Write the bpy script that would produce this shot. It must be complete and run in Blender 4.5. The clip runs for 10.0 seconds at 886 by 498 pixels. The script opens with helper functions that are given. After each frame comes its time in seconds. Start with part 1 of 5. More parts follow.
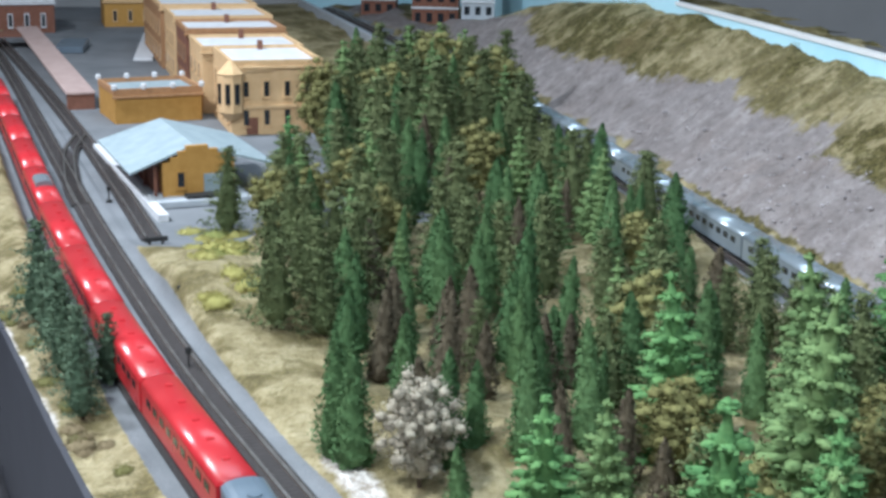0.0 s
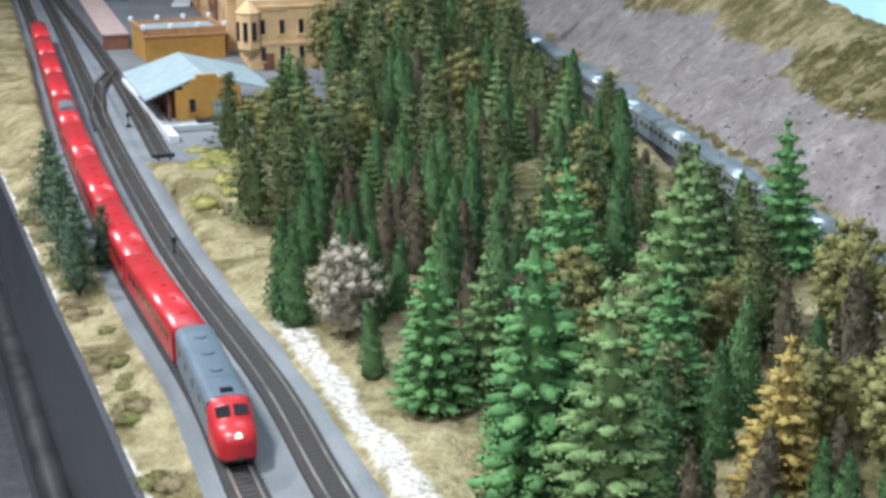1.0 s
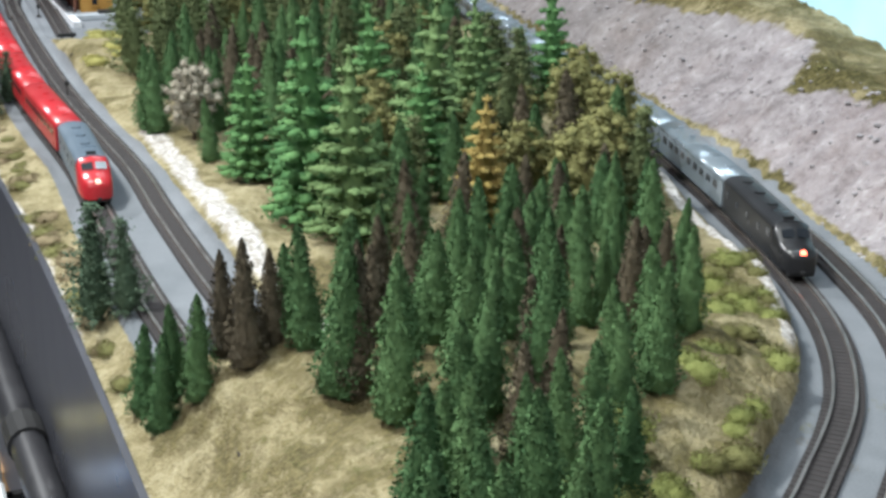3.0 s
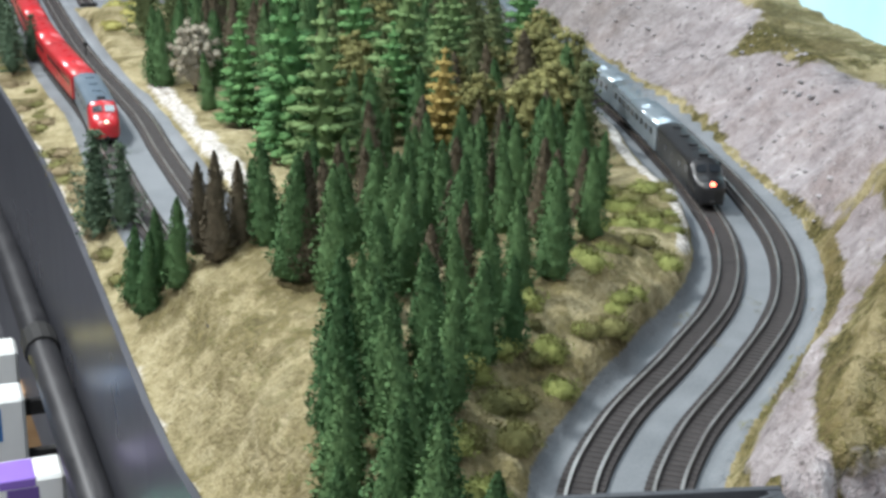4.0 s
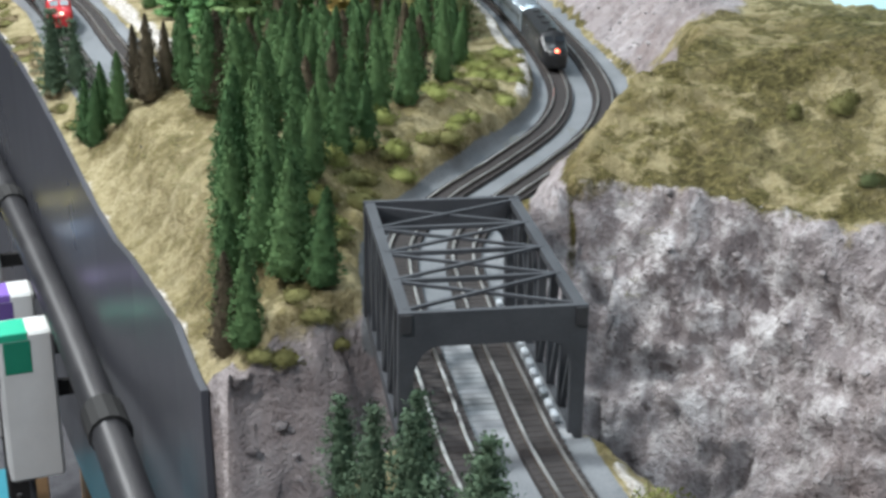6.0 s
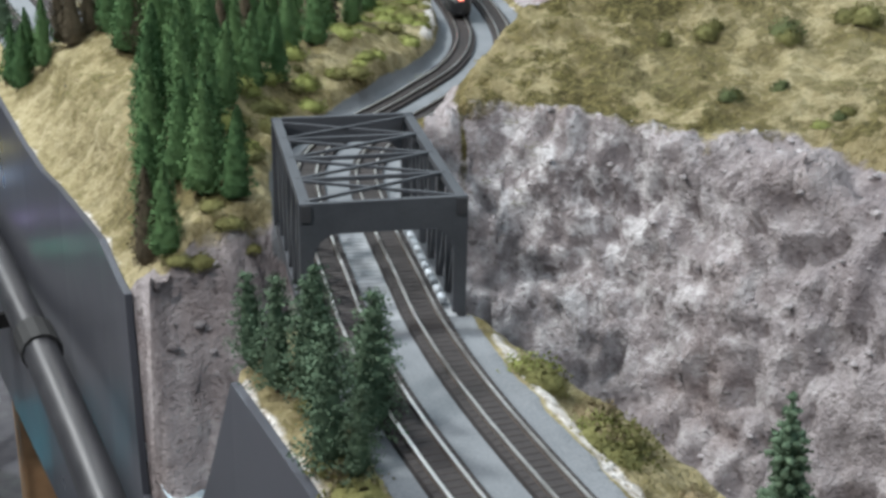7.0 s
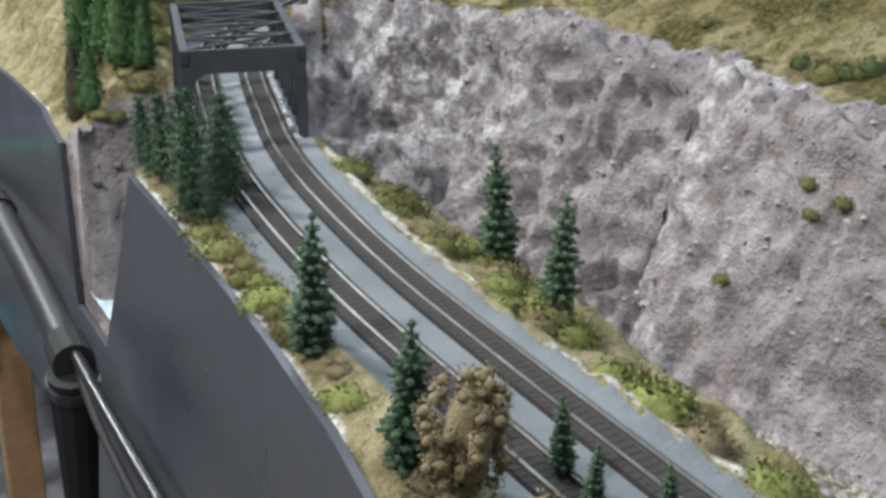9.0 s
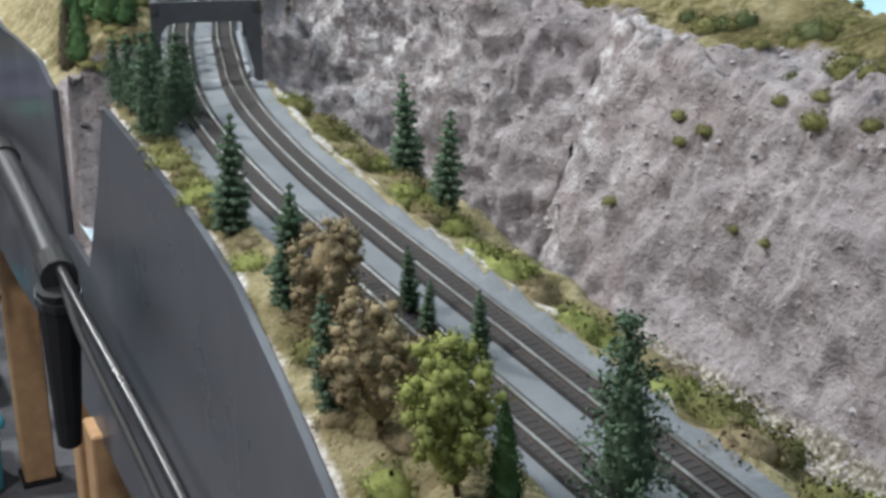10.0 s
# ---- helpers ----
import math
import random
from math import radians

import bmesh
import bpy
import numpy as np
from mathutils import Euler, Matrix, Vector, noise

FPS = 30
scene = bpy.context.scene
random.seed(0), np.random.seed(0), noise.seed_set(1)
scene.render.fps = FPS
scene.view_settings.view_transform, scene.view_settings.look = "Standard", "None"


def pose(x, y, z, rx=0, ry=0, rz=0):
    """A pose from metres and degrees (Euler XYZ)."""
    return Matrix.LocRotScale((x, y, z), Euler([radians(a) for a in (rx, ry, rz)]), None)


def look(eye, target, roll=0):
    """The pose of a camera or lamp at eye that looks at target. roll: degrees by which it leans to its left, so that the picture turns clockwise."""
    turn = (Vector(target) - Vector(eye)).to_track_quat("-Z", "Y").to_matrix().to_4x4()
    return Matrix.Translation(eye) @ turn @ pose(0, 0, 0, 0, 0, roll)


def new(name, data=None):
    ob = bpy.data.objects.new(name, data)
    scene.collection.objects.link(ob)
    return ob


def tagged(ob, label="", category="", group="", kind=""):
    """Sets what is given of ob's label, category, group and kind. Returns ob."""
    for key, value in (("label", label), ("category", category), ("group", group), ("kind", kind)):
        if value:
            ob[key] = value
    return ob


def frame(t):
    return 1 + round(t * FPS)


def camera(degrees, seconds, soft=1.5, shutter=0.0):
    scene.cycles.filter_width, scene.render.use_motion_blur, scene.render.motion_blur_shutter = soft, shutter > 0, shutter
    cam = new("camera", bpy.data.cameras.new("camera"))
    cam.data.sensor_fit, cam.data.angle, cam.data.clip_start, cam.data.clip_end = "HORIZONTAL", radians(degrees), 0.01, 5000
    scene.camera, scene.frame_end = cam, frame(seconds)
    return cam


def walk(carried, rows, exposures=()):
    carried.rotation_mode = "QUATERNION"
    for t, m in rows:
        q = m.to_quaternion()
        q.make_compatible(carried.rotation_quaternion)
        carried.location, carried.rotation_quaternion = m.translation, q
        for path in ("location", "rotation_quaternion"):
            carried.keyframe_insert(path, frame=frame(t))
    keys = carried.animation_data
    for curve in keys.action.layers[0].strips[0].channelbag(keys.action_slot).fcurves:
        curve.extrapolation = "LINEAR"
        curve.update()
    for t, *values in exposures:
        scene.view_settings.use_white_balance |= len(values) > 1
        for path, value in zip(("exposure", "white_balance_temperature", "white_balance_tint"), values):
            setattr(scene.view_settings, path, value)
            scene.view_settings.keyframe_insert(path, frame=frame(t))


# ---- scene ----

# ---------------------------------------------------------------- camera
cam = camera(36.0, 10.0, soft=3.2)
# seconds, eye (decimetres), yaw to the left, pitch up, roll (degrees)
PATH = (
    (0, -4.487, 4.949, 4.904, -9.66, -15.42, 1.25),
    (0.5, -4.443, 4.084, 4.836, -9.66, -15.72, 0.71),
    (1, -3.415, 2.677, 4.837, -6.49, -17.30, 0.02),
    (1.5, -2.876, 1.694, 4.804, -5.72, -18.26, 0.46),
    (2, -3.330, 0.575, 4.446, -8.28, -18.43, 1.49),
    (2.5, -3.267, -0.580, 4.375, -10.72, -18.73, 1.74),
    (2.7, -2.981, -1.073, 4.272, -10.25, -18.41, 1.36),
    (3.8, -1.859, -3.475, 4.333, -6.86, -19.30, 1.04),
    (4, -1.999, -3.898, 4.273, -7.70, -18.95, 1.25),
    (4.5, -2.175, -4.921, 4.206, -11.56, -20.27, 1.93),
    (5, -1.944, -5.995, 4.227, -10.91, -19.77, 1.22),
    (5.2, -1.821, -6.475, 4.221, -9.64, -20.35, 1.28),
    (6.3, -1.517, -7.894, 4.132, -9.13, -20.95, 0.87),
    (6.5, -1.647, -8.131, 4.100, -11.61, -21.16, 1.17),
    (7, -1.478, -8.832, 4.040, -12.19, -21.67, 1.10),
    (7.5, -0.895, -9.944, 4.066, -5.76, -23.08, 0.20),
    (8, -0.737, -10.944, 4.148, -7.82, -22.90, 0.69),
    (8.5, -1.281, -11.799, 3.964, -9.19, -22.51, 0.20),
    (9, -1.023, -12.731, 4.010, -13.19, -22.36, 0.45),
    (9.5, -0.342, -14.024, 3.933, -9.52, -22.26, 0.43),
    (10, -0.416, -15.036, 3.945, -11.65, -22.00, 0.59),
)


def gaze(x, y, z, yaw, pitch, roll):
    a, b = radians(yaw), radians(pitch)
    ahead = Vector((-math.sin(a) * math.cos(b), math.cos(a) * math.cos(b), math.sin(b)))
    eye = Vector((x, y, z)) * 0.1
    return look(eye, eye + ahead, roll)


walk(cam, [(row[0], gaze(*row[1:])) for row in PATH], [(0, 0.0, 6000, 10), (1, 0.0, 6200, 10), (2, 0.0, 6450, 10), (4, 0.0, 6500, 10), (10, 0.0, 6500, 10)])

# ---------------------------------------------------------------- light
U = 0.1  # the layout is measured in decimetres; U turns them into metres
FLOOR_Z = -10.5
world = bpy.data.worlds.new("room_air")
scene.world = world
world.use_nodes = True
world.node_tree.nodes["Background"].inputs[0].default_value = (0.75, 0.83, 1.0, 1)
world.node_tree.nodes["Background"].inputs[1].default_value = 0.05
scene.view_settings.exposure = 0.06


def lamp(name, x, y, z, tx, ty, tz, sx, sy, watts, colour):
    data = bpy.data.lights.new(name, "AREA")
    data.shape, data.size, data.size_y, data.energy, data.color = "RECTANGLE", sx * U, sy * U, watts, colour
    ob = new(name, data)
    ob.matrix_world = look(Vector((x, y, z)) * U, Vector((tx, ty, tz)) * U)
    return ob


lamp("spot_rail_light", -12, 9.5, 19.5, 0.5, 5, 0, 2, 2, 70, (0.95, 1.0, 0.97))
lamp("spot_rail_light", -13, -9, 16, 0, -4, 0, 2, 2, 32, (1.0, 0.98, 0.95))
lamp("spot_rail_light", -17, 27, 17, -3, 24, 0, 2, 2, 64, (0.95, 0.98, 1.0))
for yy in (-12, 8, 30):
    lamp("fluorescent_light", 1, yy, 20, 1, yy, 0, 12, 3, 20, (0.76, 0.91, 1.0))

# ---------------------------------------------------------------- materials
def nodes_of(name, rough=0.8, metal=0.0, spec=0.3):
    m = bpy.data.materials.new(name)
    m.use_nodes = True
    t = m.node_tree
    b = t.nodes["Principled BSDF"]
    b.inputs["Roughness"].default_value = rough
    b.inputs["Metallic"].default_value = metal
    b.inputs["Specular IOR Level"].default_value = spec
    return m, t, b


def noise_node(t, scale, detail=4.0, rough=0.6, coord="Object"):
    c = t.nodes.new("ShaderNodeTexCoord")
    n = t.nodes.new("ShaderNodeTexNoise")
    n.inputs["Scale"].default_value, n.inputs["Detail"].default_value, n.inputs["Roughness"].default_value = scale, detail, rough
    t.links.new(c.outputs[coord], n.inputs["Vector"])
    return n.outputs["Fac"]


def ramp(t, fac, stops):
    r = t.nodes.new("ShaderNodeValToRGB")
    e = r.color_ramp.elements
    while len(e) < len(stops):
        e.new(0.5)
    for el, (p, c) in zip(e, stops):
        el.position, el.color = p, (*c, 1)
    t.links.new(fac, r.inputs["Fac"])
    return r.outputs["Color"]


def mix(t, fac, a, b, kind="MIX"):
    n = t.nodes.new("ShaderNodeMix")
    n.data_type, n.blend_type = "RGBA", kind
    for sock, v in ((n.inputs[0], fac), (n.inputs[6], a), (n.inputs[7], b)):
        if isinstance(v, (int, float)):
            sock.default_value = v
        elif isinstance(v, tuple):
            sock.default_value = (*v, 1)
        else:
            t.links.new(v, sock)
    return n.outputs[2]


def math_node(t, op, a, b=0.0, clamp=False):
    n = t.nodes.new("ShaderNodeMath")
    n.operation, n.use_clamp = op, clamp
    for sock, v in ((n.inputs[0], a), (n.inputs[1], b)):
        if isinstance(v, (int, float)):
            sock.default_value = v
        else:
            t.links.new(v, sock)
    return n.outputs[0]


def bump(t, b, height, strength=0.5, dist=0.002):
    n = t.nodes.new("ShaderNodeBump")
    n.inputs["Strength"].default_value, n.inputs["Distance"].default_value = strength, dist
    t.links.new(height, n.inputs["Height"])
    t.links.new(n.outputs["Normal"], b.inputs["Normal"])


def surface(name, c1, c2, scale=60, rough=0.7, metal=0.0, spec=0.3, bump_s=0.15, fine=700):
    """A material of two close colours, with a coarse and a fine grain."""
    m, t, b = nodes_of(name, rough, metal, spec)
    coarse, grain = noise_node(t, scale), noise_node(t, fine, 2)
    f = math_node(t, "ADD", math_node(t, "MULTIPLY", coarse, 0.7), math_node(t, "MULTIPLY", grain, 0.3))
    t.links.new(ramp(t, f, [(0.35, c1), (0.65, c2)]), b.inputs["Base Color"])
    r = math_node(t, "ADD", math_node(t, "MULTIPLY", coarse, 0.25), rough - 0.12, True)
    t.links.new(r, b.inputs["Roughness"])
    if bump_s:
        bump(t, b, f, bump_s)
    return m


def foliage(name, dark, light, spread=0.3):
    m, t, b = nodes_of(name, 0.9, 0, 0.05)
    g = t.nodes.new("ShaderNodeNewGeometry")
    o = t.nodes.new("ShaderNodeObjectInfo")
    f = math_node(t, "ADD", math_node(t, "MULTIPLY", g.outputs["Random Per Island"], 1 - spread), math_node(t, "MULTIPLY", o.outputs["Random"], spread))
    fuzz = noise_node(t, 420, 3, 0.7)
    f = math_node(t, "ADD", math_node(t, "MULTIPLY", f, 0.6), math_node(t, "MULTIPLY", math_node(t, "SUBTRACT", fuzz, 0.3), 1.0))
    t.links.new(ramp(t, f, [(0.1, dark), (0.9, light)]), b.inputs["Base Color"])
    bump(t, b, fuzz, 0.8, 0.0015)
    return m


def attr(t, name):
    a = t.nodes.new("ShaderNodeAttribute")
    a.attribute_name = name
    return a.outputs["Fac"]


def terrain_material():
    m, t, b = nodes_of("scenery", 0.92, 0, 0.15)
    n1, n2, n3, n4 = noise_node(t, 9), noise_node(t, 45), noise_node(t, 160, 3), noise_node(t, 500, 2)
    soil = ramp(t, math_node(t, "ADD", math_node(t, "MULTIPLY", n2, 0.5), math_node(t, "MULTIPLY", n3, 0.5)), [(0.3, (0.15, 0.12, 0.06)), (0.47, (0.29, 0.245, 0.14)), (0.65, (0.42, 0.365, 0.235))])
    green = ramp(t, n3, [(0.35, (0.055, 0.05, 0.018)), (0.6, (0.16, 0.14, 0.055))])
    lawn = math_node(t, "MULTIPLY", math_node(t, "SUBTRACT", math_node(t, "ADD", n2, math_node(t, "MULTIPLY", attr(t, "green"), 0.5)), 0.75), 6, True)
    ground = mix(t, lawn, soil, green)
    patch = math_node(t, "MULTIPLY", math_node(t, "MULTIPLY", math_node(t, "SUBTRACT", noise_node(t, 22, 5), 0.48), 4.5, True), 0.85)
    ground = mix(t, patch, ground, mix(t, 0.62, ground, (0.085, 0.066, 0.026)))
    spots = math_node(t, "MULTIPLY", math_node(t, "MULTIPLY", math_node(t, "SUBTRACT", math_node(t, "ADD", math_node(t, "MULTIPLY", noise_node(t, 10, 6, 0.7), 0.8), math_node(t, "MULTIPLY", n3, 0.2)), 0.497), 18, True), 0.85)
    ground = mix(t, spots, ground, ramp(t, n3, [(0.35, (0.05, 0.042, 0.018)), (0.65, (0.17, 0.14, 0.062))]))
    broad = math_node(t, "MULTIPLY", math_node(t, "MULTIPLY", math_node(t, "SUBTRACT", noise_node(t, 4.3, 4), 0.5), 5, True), math_node(t, "MULTIPLY", attr(t, "green"), 1.5, True))
    ground = mix(t, broad, ground, mix(t, 0.6, ground, (0.12, 0.085, 0.035)))
    mats = math_node(t, "MULTIPLY", math_node(t, "MULTIPLY", math_node(t, "SUBTRACT", math_node(t, "ADD", math_node(t, "MULTIPLY", noise_node(t, 15, 6, 0.68), 0.85), math_node(t, "MULTIPLY", n3, 0.15)), 0.492), 26, True), math_node(t, "MULTIPLY", attr(t, "green"), 2.0, True))
    ground = mix(t, mats, ground, ramp(t, n3, [(0.35, (0.035, 0.03, 0.01)), (0.52, (0.082, 0.07, 0.026)), (0.68, (0.155, 0.132, 0.055))]))
    tone = math_node(t, "ADD", math_node(t, "ADD", math_node(t, "MULTIPLY", noise_node(t, 14, 5, 0.6), 0.4), math_node(t, "MULTIPLY", n2, 0.42)), math_node(t, "MULTIPLY", n3, 0.18))
    rock = ramp(t, tone, [(0.34, (0.13, 0.112, 0.115)), (0.45, (0.245, 0.215, 0.222)), (0.56, (0.345, 0.31, 0.318)), (0.68, (0.53, 0.50, 0.51))])
    rust = math_node(t, "MULTIPLY", math_node(t, "MULTIPLY", math_node(t, "SUBTRACT", noise_node(t, 6, 5, 0.65), 0.5), 4, True), 0.7)
    rock = mix(t, rust, rock, mix(t, 0.55, rock, (0.25, 0.165, 0.14)))
    slate = math_node(t, "MULTIPLY", math_node(t, "MULTIPLY", math_node(t, "SUBTRACT", noise_node(t, 4.2, 6, 0.65), 0.5), 5, True), 0.6)
    rock = mix(t, slate, rock, mix(t, 0.5, rock, (0.15, 0.13, 0.145)))
    # the rock turns a darker brown-grey towards the far end
    rock = mix(t, math_node(t, "MULTIPLY", attr(t, "far_rock"), 0.6), rock, mix(t, 0.6, rock, (0.13, 0.115, 0.095)))
    white = math_node(t, "MULTIPLY", math_node(t, "MULTIPLY", math_node(t, "SUBTRACT", math_node(t, "ADD", math_node(t, "MULTIPLY", n2, 0.7), math_node(t, "MULTIPLY", n3, 0.3)), 0.47), 7, True), attr(t, "chalk"), True)
    rock = mix(t, white, rock, (0.66, 0.64, 0.66))
    pits = math_node(t, "MULTIPLY", math_node(t, "MULTIPLY", math_node(t, "SUBTRACT", noise_node(t, 95, 4, 0.6), 0.62), 16, True), 0.75)
    rock = mix(t, pits, rock, (0.10, 0.085, 0.085))
    edge = math_node(t, "MULTIPLY", math_node(t, "SUBTRACT", n2, 0.5), 0.9)
    k = lambda a, soft=5.0: math_node(t, "ADD", math_node(t, "MULTIPLY", math_node(t, "SUBTRACT", math_node(t, "ADD", attr(t, a), edge), 0.5), soft), 0.5, True)
    c = mix(t, k("rock"), ground, rock)
    rubble = ramp(t, n3, [(0.35, (0.10, 0.085, 0.07)), (0.5, (0.23, 0.20, 0.165)), (0.66, (0.50, 0.47, 0.43))])
    c = mix(t, k("gravel", 2.0), c, rubble)
    plaster = ramp(t, n3, [(0.36, (0.33, 0.29, 0.25)), (0.5, (0.50, 0.465, 0.44)), (0.66, (0.68, 0.65, 0.63))])
    c = mix(t, k("plaster", 3.5), c, plaster)
    bed = ramp(t, math_node(t, "ADD", math_node(t, "MULTIPLY", n1, 0.6), math_node(t, "MULTIPLY", n4, 0.4)), [(0.35, (0.125, 0.135, 0.148)), (0.65, (0.195, 0.205, 0.222))])
    edge2 = math_node(t, "MULTIPLY", math_node(t, "SUBTRACT", n3, 0.5), 0.25)
    kb = math_node(t, "ADD", math_node(t, "MULTIPLY", math_node(t, "SUBTRACT", math_node(t, "ADD", attr(t, "bed"), edge2), 0.5), 12), 0.5, True)
    c = mix(t, kb, c, bed)
    t.links.new(c, b.inputs["Base Color"])
    h = math_node(t, "MULTIPLY", math_node(t, "ADD", n3, math_node(t, "MULTIPLY", n4, 0.5)), math_node(t, "SUBTRACT", 1.05, attr(t, "bed")))
    bump(t, b, h, 1.0, 0.005)
    return m


MAT = dict(
    scenery=terrain_material(),
    fascia=surface("charcoal_fascia_paint", (0.050, 0.052, 0.064), (0.063, 0.065, 0.079), 4, 0.3, 0, 0.5, 0.02),
    edge=surface("fascia_raw_edge", (0.3, 0.29, 0.27), (0.5, 0.48, 0.45), 80),
    rail=surface("nickel_rail", (0.42, 0.40, 0.38), (0.62, 0.6, 0.58), 40, 0.32, 0.9, 0.5, 0),
    railside=surface("painted_rail_web", (0.04, 0.033, 0.03), (0.075, 0.06, 0.055), 60, 0.7),
    tie=surface("dark_sleeper", (0.032, 0.028, 0.028), (0.055, 0.047, 0.047), 90, 0.85),
    ballast=surface("dark_ballast", (0.028, 0.025, 0.026), (0.05, 0.045, 0.046), 300, 0.9),
    steel=surface("bridge_grey_plastic", (0.042, 0.045, 0.053), (0.066, 0.07, 0.08), 30, 0.5),
    steel_dark=surface("bridge_dark_steel", (0.03, 0.03, 0.034), (0.05, 0.05, 0.055), 30, 0.6),
    deck=surface("grey_deck", (0.2, 0.21, 0.225), (0.3, 0.31, 0.33), 60, 0.7),
    red=surface("red_train_paint", (0.40, 0.017, 0.026), (0.46, 0.03, 0.036), 12, 0.3, 0, 0.45, 0),
    bluegrey=surface("blue_grey_roof_paint", (0.085, 0.115, 0.15), (0.12, 0.155, 0.195), 20, 0.3, 0, 0.5, 0),
    silver=surface("silver_train_paint", (0.2, 0.24, 0.275), (0.26, 0.3, 0.34), 10, 0.22, 0.35, 0.5, 0),
    black=surface("gloss_black", (0.012, 0.012, 0.014), (0.02, 0.02, 0.022), 20, 0.3, 0, 0.5, 0),
    matt_black=surface("matt_black", (0.015, 0.015, 0.016), (0.025, 0.025, 0.026), 40, 0.7),
    rail_plastic=surface("worn_black_plastic", (0.016, 0.016, 0.019), (0.03, 0.03, 0.034), 25, 0.42, 0, 0.5, 0.1),
    window=surface("dark_glass", (0.012, 0.015, 0.02), (0.02, 0.024, 0.03), 10, 0.12, 0, 0.6, 0),
    ochre=surface("ochre_clapboard", (0.36, 0.19, 0.045), (0.45, 0.25, 0.07), 60, 0.8),
    cream=surface("cream_stone", (0.55, 0.36, 0.19), (0.66, 0.46, 0.26), 50, 0.8),
    brick=surface("red_brown_brick", (0.14, 0.06, 0.04), (0.22, 0.10, 0.07), 90, 0.85),
    tan_brick=surface("tan_brick", (0.30, 0.16, 0.08), (0.40, 0.22, 0.11), 90, 0.85),
    roof=surface("pale_blue_grey_roofing", (0.22, 0.28, 0.31), (0.30, 0.36, 0.39), 40, 0.75),
    roof_white=surface("pale_flat_roof", (0.5, 0.52, 0.56), (0.66, 0.67, 0.7), 40, 0.8),
    concrete=surface("pale_concrete", (0.32, 0.35, 0.39), (0.44, 0.47, 0.51), 50, 0.8),
    bark=surface("bark", (0.05, 0.035, 0.025), (0.10, 0.07, 0.05), 200, 0.95),
    spruce=foliage("spruce_green", (0.06, 0.15, 0.06), (0.15, 0.285, 0.11)),
    spruce_olive=foliage("spruce_olive_green", (0.085, 0.145, 0.062), (0.185, 0.27, 0.115)),
    cone=foliage("dark_green_fir", (0.042, 0.098, 0.044), (0.13, 0.22, 0.095), 0.6),
    cone_brown=foliage("brown_fir", (0.062, 0.054, 0.04), (0.16, 0.132, 0.092), 0.5),
    pine=foliage("dark_pine", (0.06, 0.085, 0.04), (0.18, 0.205, 0.098), 0.5),
    pine_grey=foliage("grey_green_spruce", (0.048, 0.085, 0.055), (0.14, 0.195, 0.13), 0.5),
    leaf_grey=foliage("grey_leaf", (0.16, 0.14, 0.11), (0.46, 0.42, 0.34)),
    leaf_ochre=foliage("ochre_leaf", (0.22, 0.16, 0.05), (0.46, 0.36, 0.14)),
    leaf_olive=foliage("olive_leaf", (0.10, 0.10, 0.042), (0.25, 0.24, 0.10)),
    leaf_lime=foliage("lime_leaf", (0.16, 0.185, 0.055), (0.34, 0.36, 0.13)),
    leaf_brown=foliage("brown_leaf", (0.14, 0.11, 0.065), (0.36, 0.29, 0.18)),
    leaf_yellow=foliage("yellow_green_turf", (0.26, 0.235, 0.07), (0.48, 0.45, 0.17)),
    white_plastic=surface("white_plastic", (0.62, 0.63, 0.64), (0.7, 0.71, 0.72), 20, 0.35, 0, 0.5, 0),
    wall_paint=surface("pale_wall_paint", (0.55, 0.56, 0.58), (0.62, 0.63, 0.65), 3, 0.9),
    floor=surface("grey_carpet", (0.09, 0.09, 0.105), (0.16, 0.16, 0.175), 30, 0.95),
    sky=surface("painted_sky", (0.36, 0.62, 0.74), (0.5, 0.74, 0.84), 3, 0.9, 0, 0.1, 0),
    wood=surface("pine_wood", (0.36, 0.21, 0.11), (0.5, 0.31, 0.17), 30, 0.7),
    cyan=surface("cyan_plastic", (0.04, 0.26, 0.35), (0.06, 0.32, 0.42), 10, 0.4, 0, 0.5, 0),
    chrome=surface("chrome", (0.6, 0.6, 0.6), (0.7, 0.7, 0.7), 10, 0.2, 1, 0.5, 0),
)


def plain(name, colour, rough=0.4):
    return surface(name, tuple(c * 0.92 for c in colour), colour, 40, rough, 0, 0.5, 0)


# ---------------------------------------------------------------- mesh helpers
def mesh_ob(name, verts, faces, material, parent=None, label="", smooth=False):
    """One mesh object from vertices in decimetres."""
    me = bpy.data.meshes.new(name)
    me.from_pydata([(v[0] * U, v[1] * U, v[2] * U) for v in verts], [], faces)
    me.materials.append(material)
    if smooth:
        me.shade_smooth()
    ob = new(name, me)
    if parent:
        ob.parent = parent
    if label:
        ob["label"] = label
    return ob


def part(name, bm, material, parent, label="", smooth=False):
    """Links a bmesh (decimetres) as one mesh under a thing or a part."""
    bmesh.ops.scale(bm, vec=(U, U, U), verts=bm.verts)
    me = bpy.data.meshes.new(name)
    bm.to_mesh(me)
    bm.free()
    me.materials.append(material)
    if smooth:
        me.shade_smooth()
    ob = new(name, me)
    if parent:
        ob.parent = parent
    if label:
        ob["label"] = label
    return ob


def base(name, x, y, z, rz=0.0, label="", category="", group="", kind=""):
    ob = new(name)
    ob.empty_display_size = 0.01
    ob.matrix_world = pose(x * U, y * U, z * U, 0, 0, rz)
    return tagged(ob, label, category, group, kind)


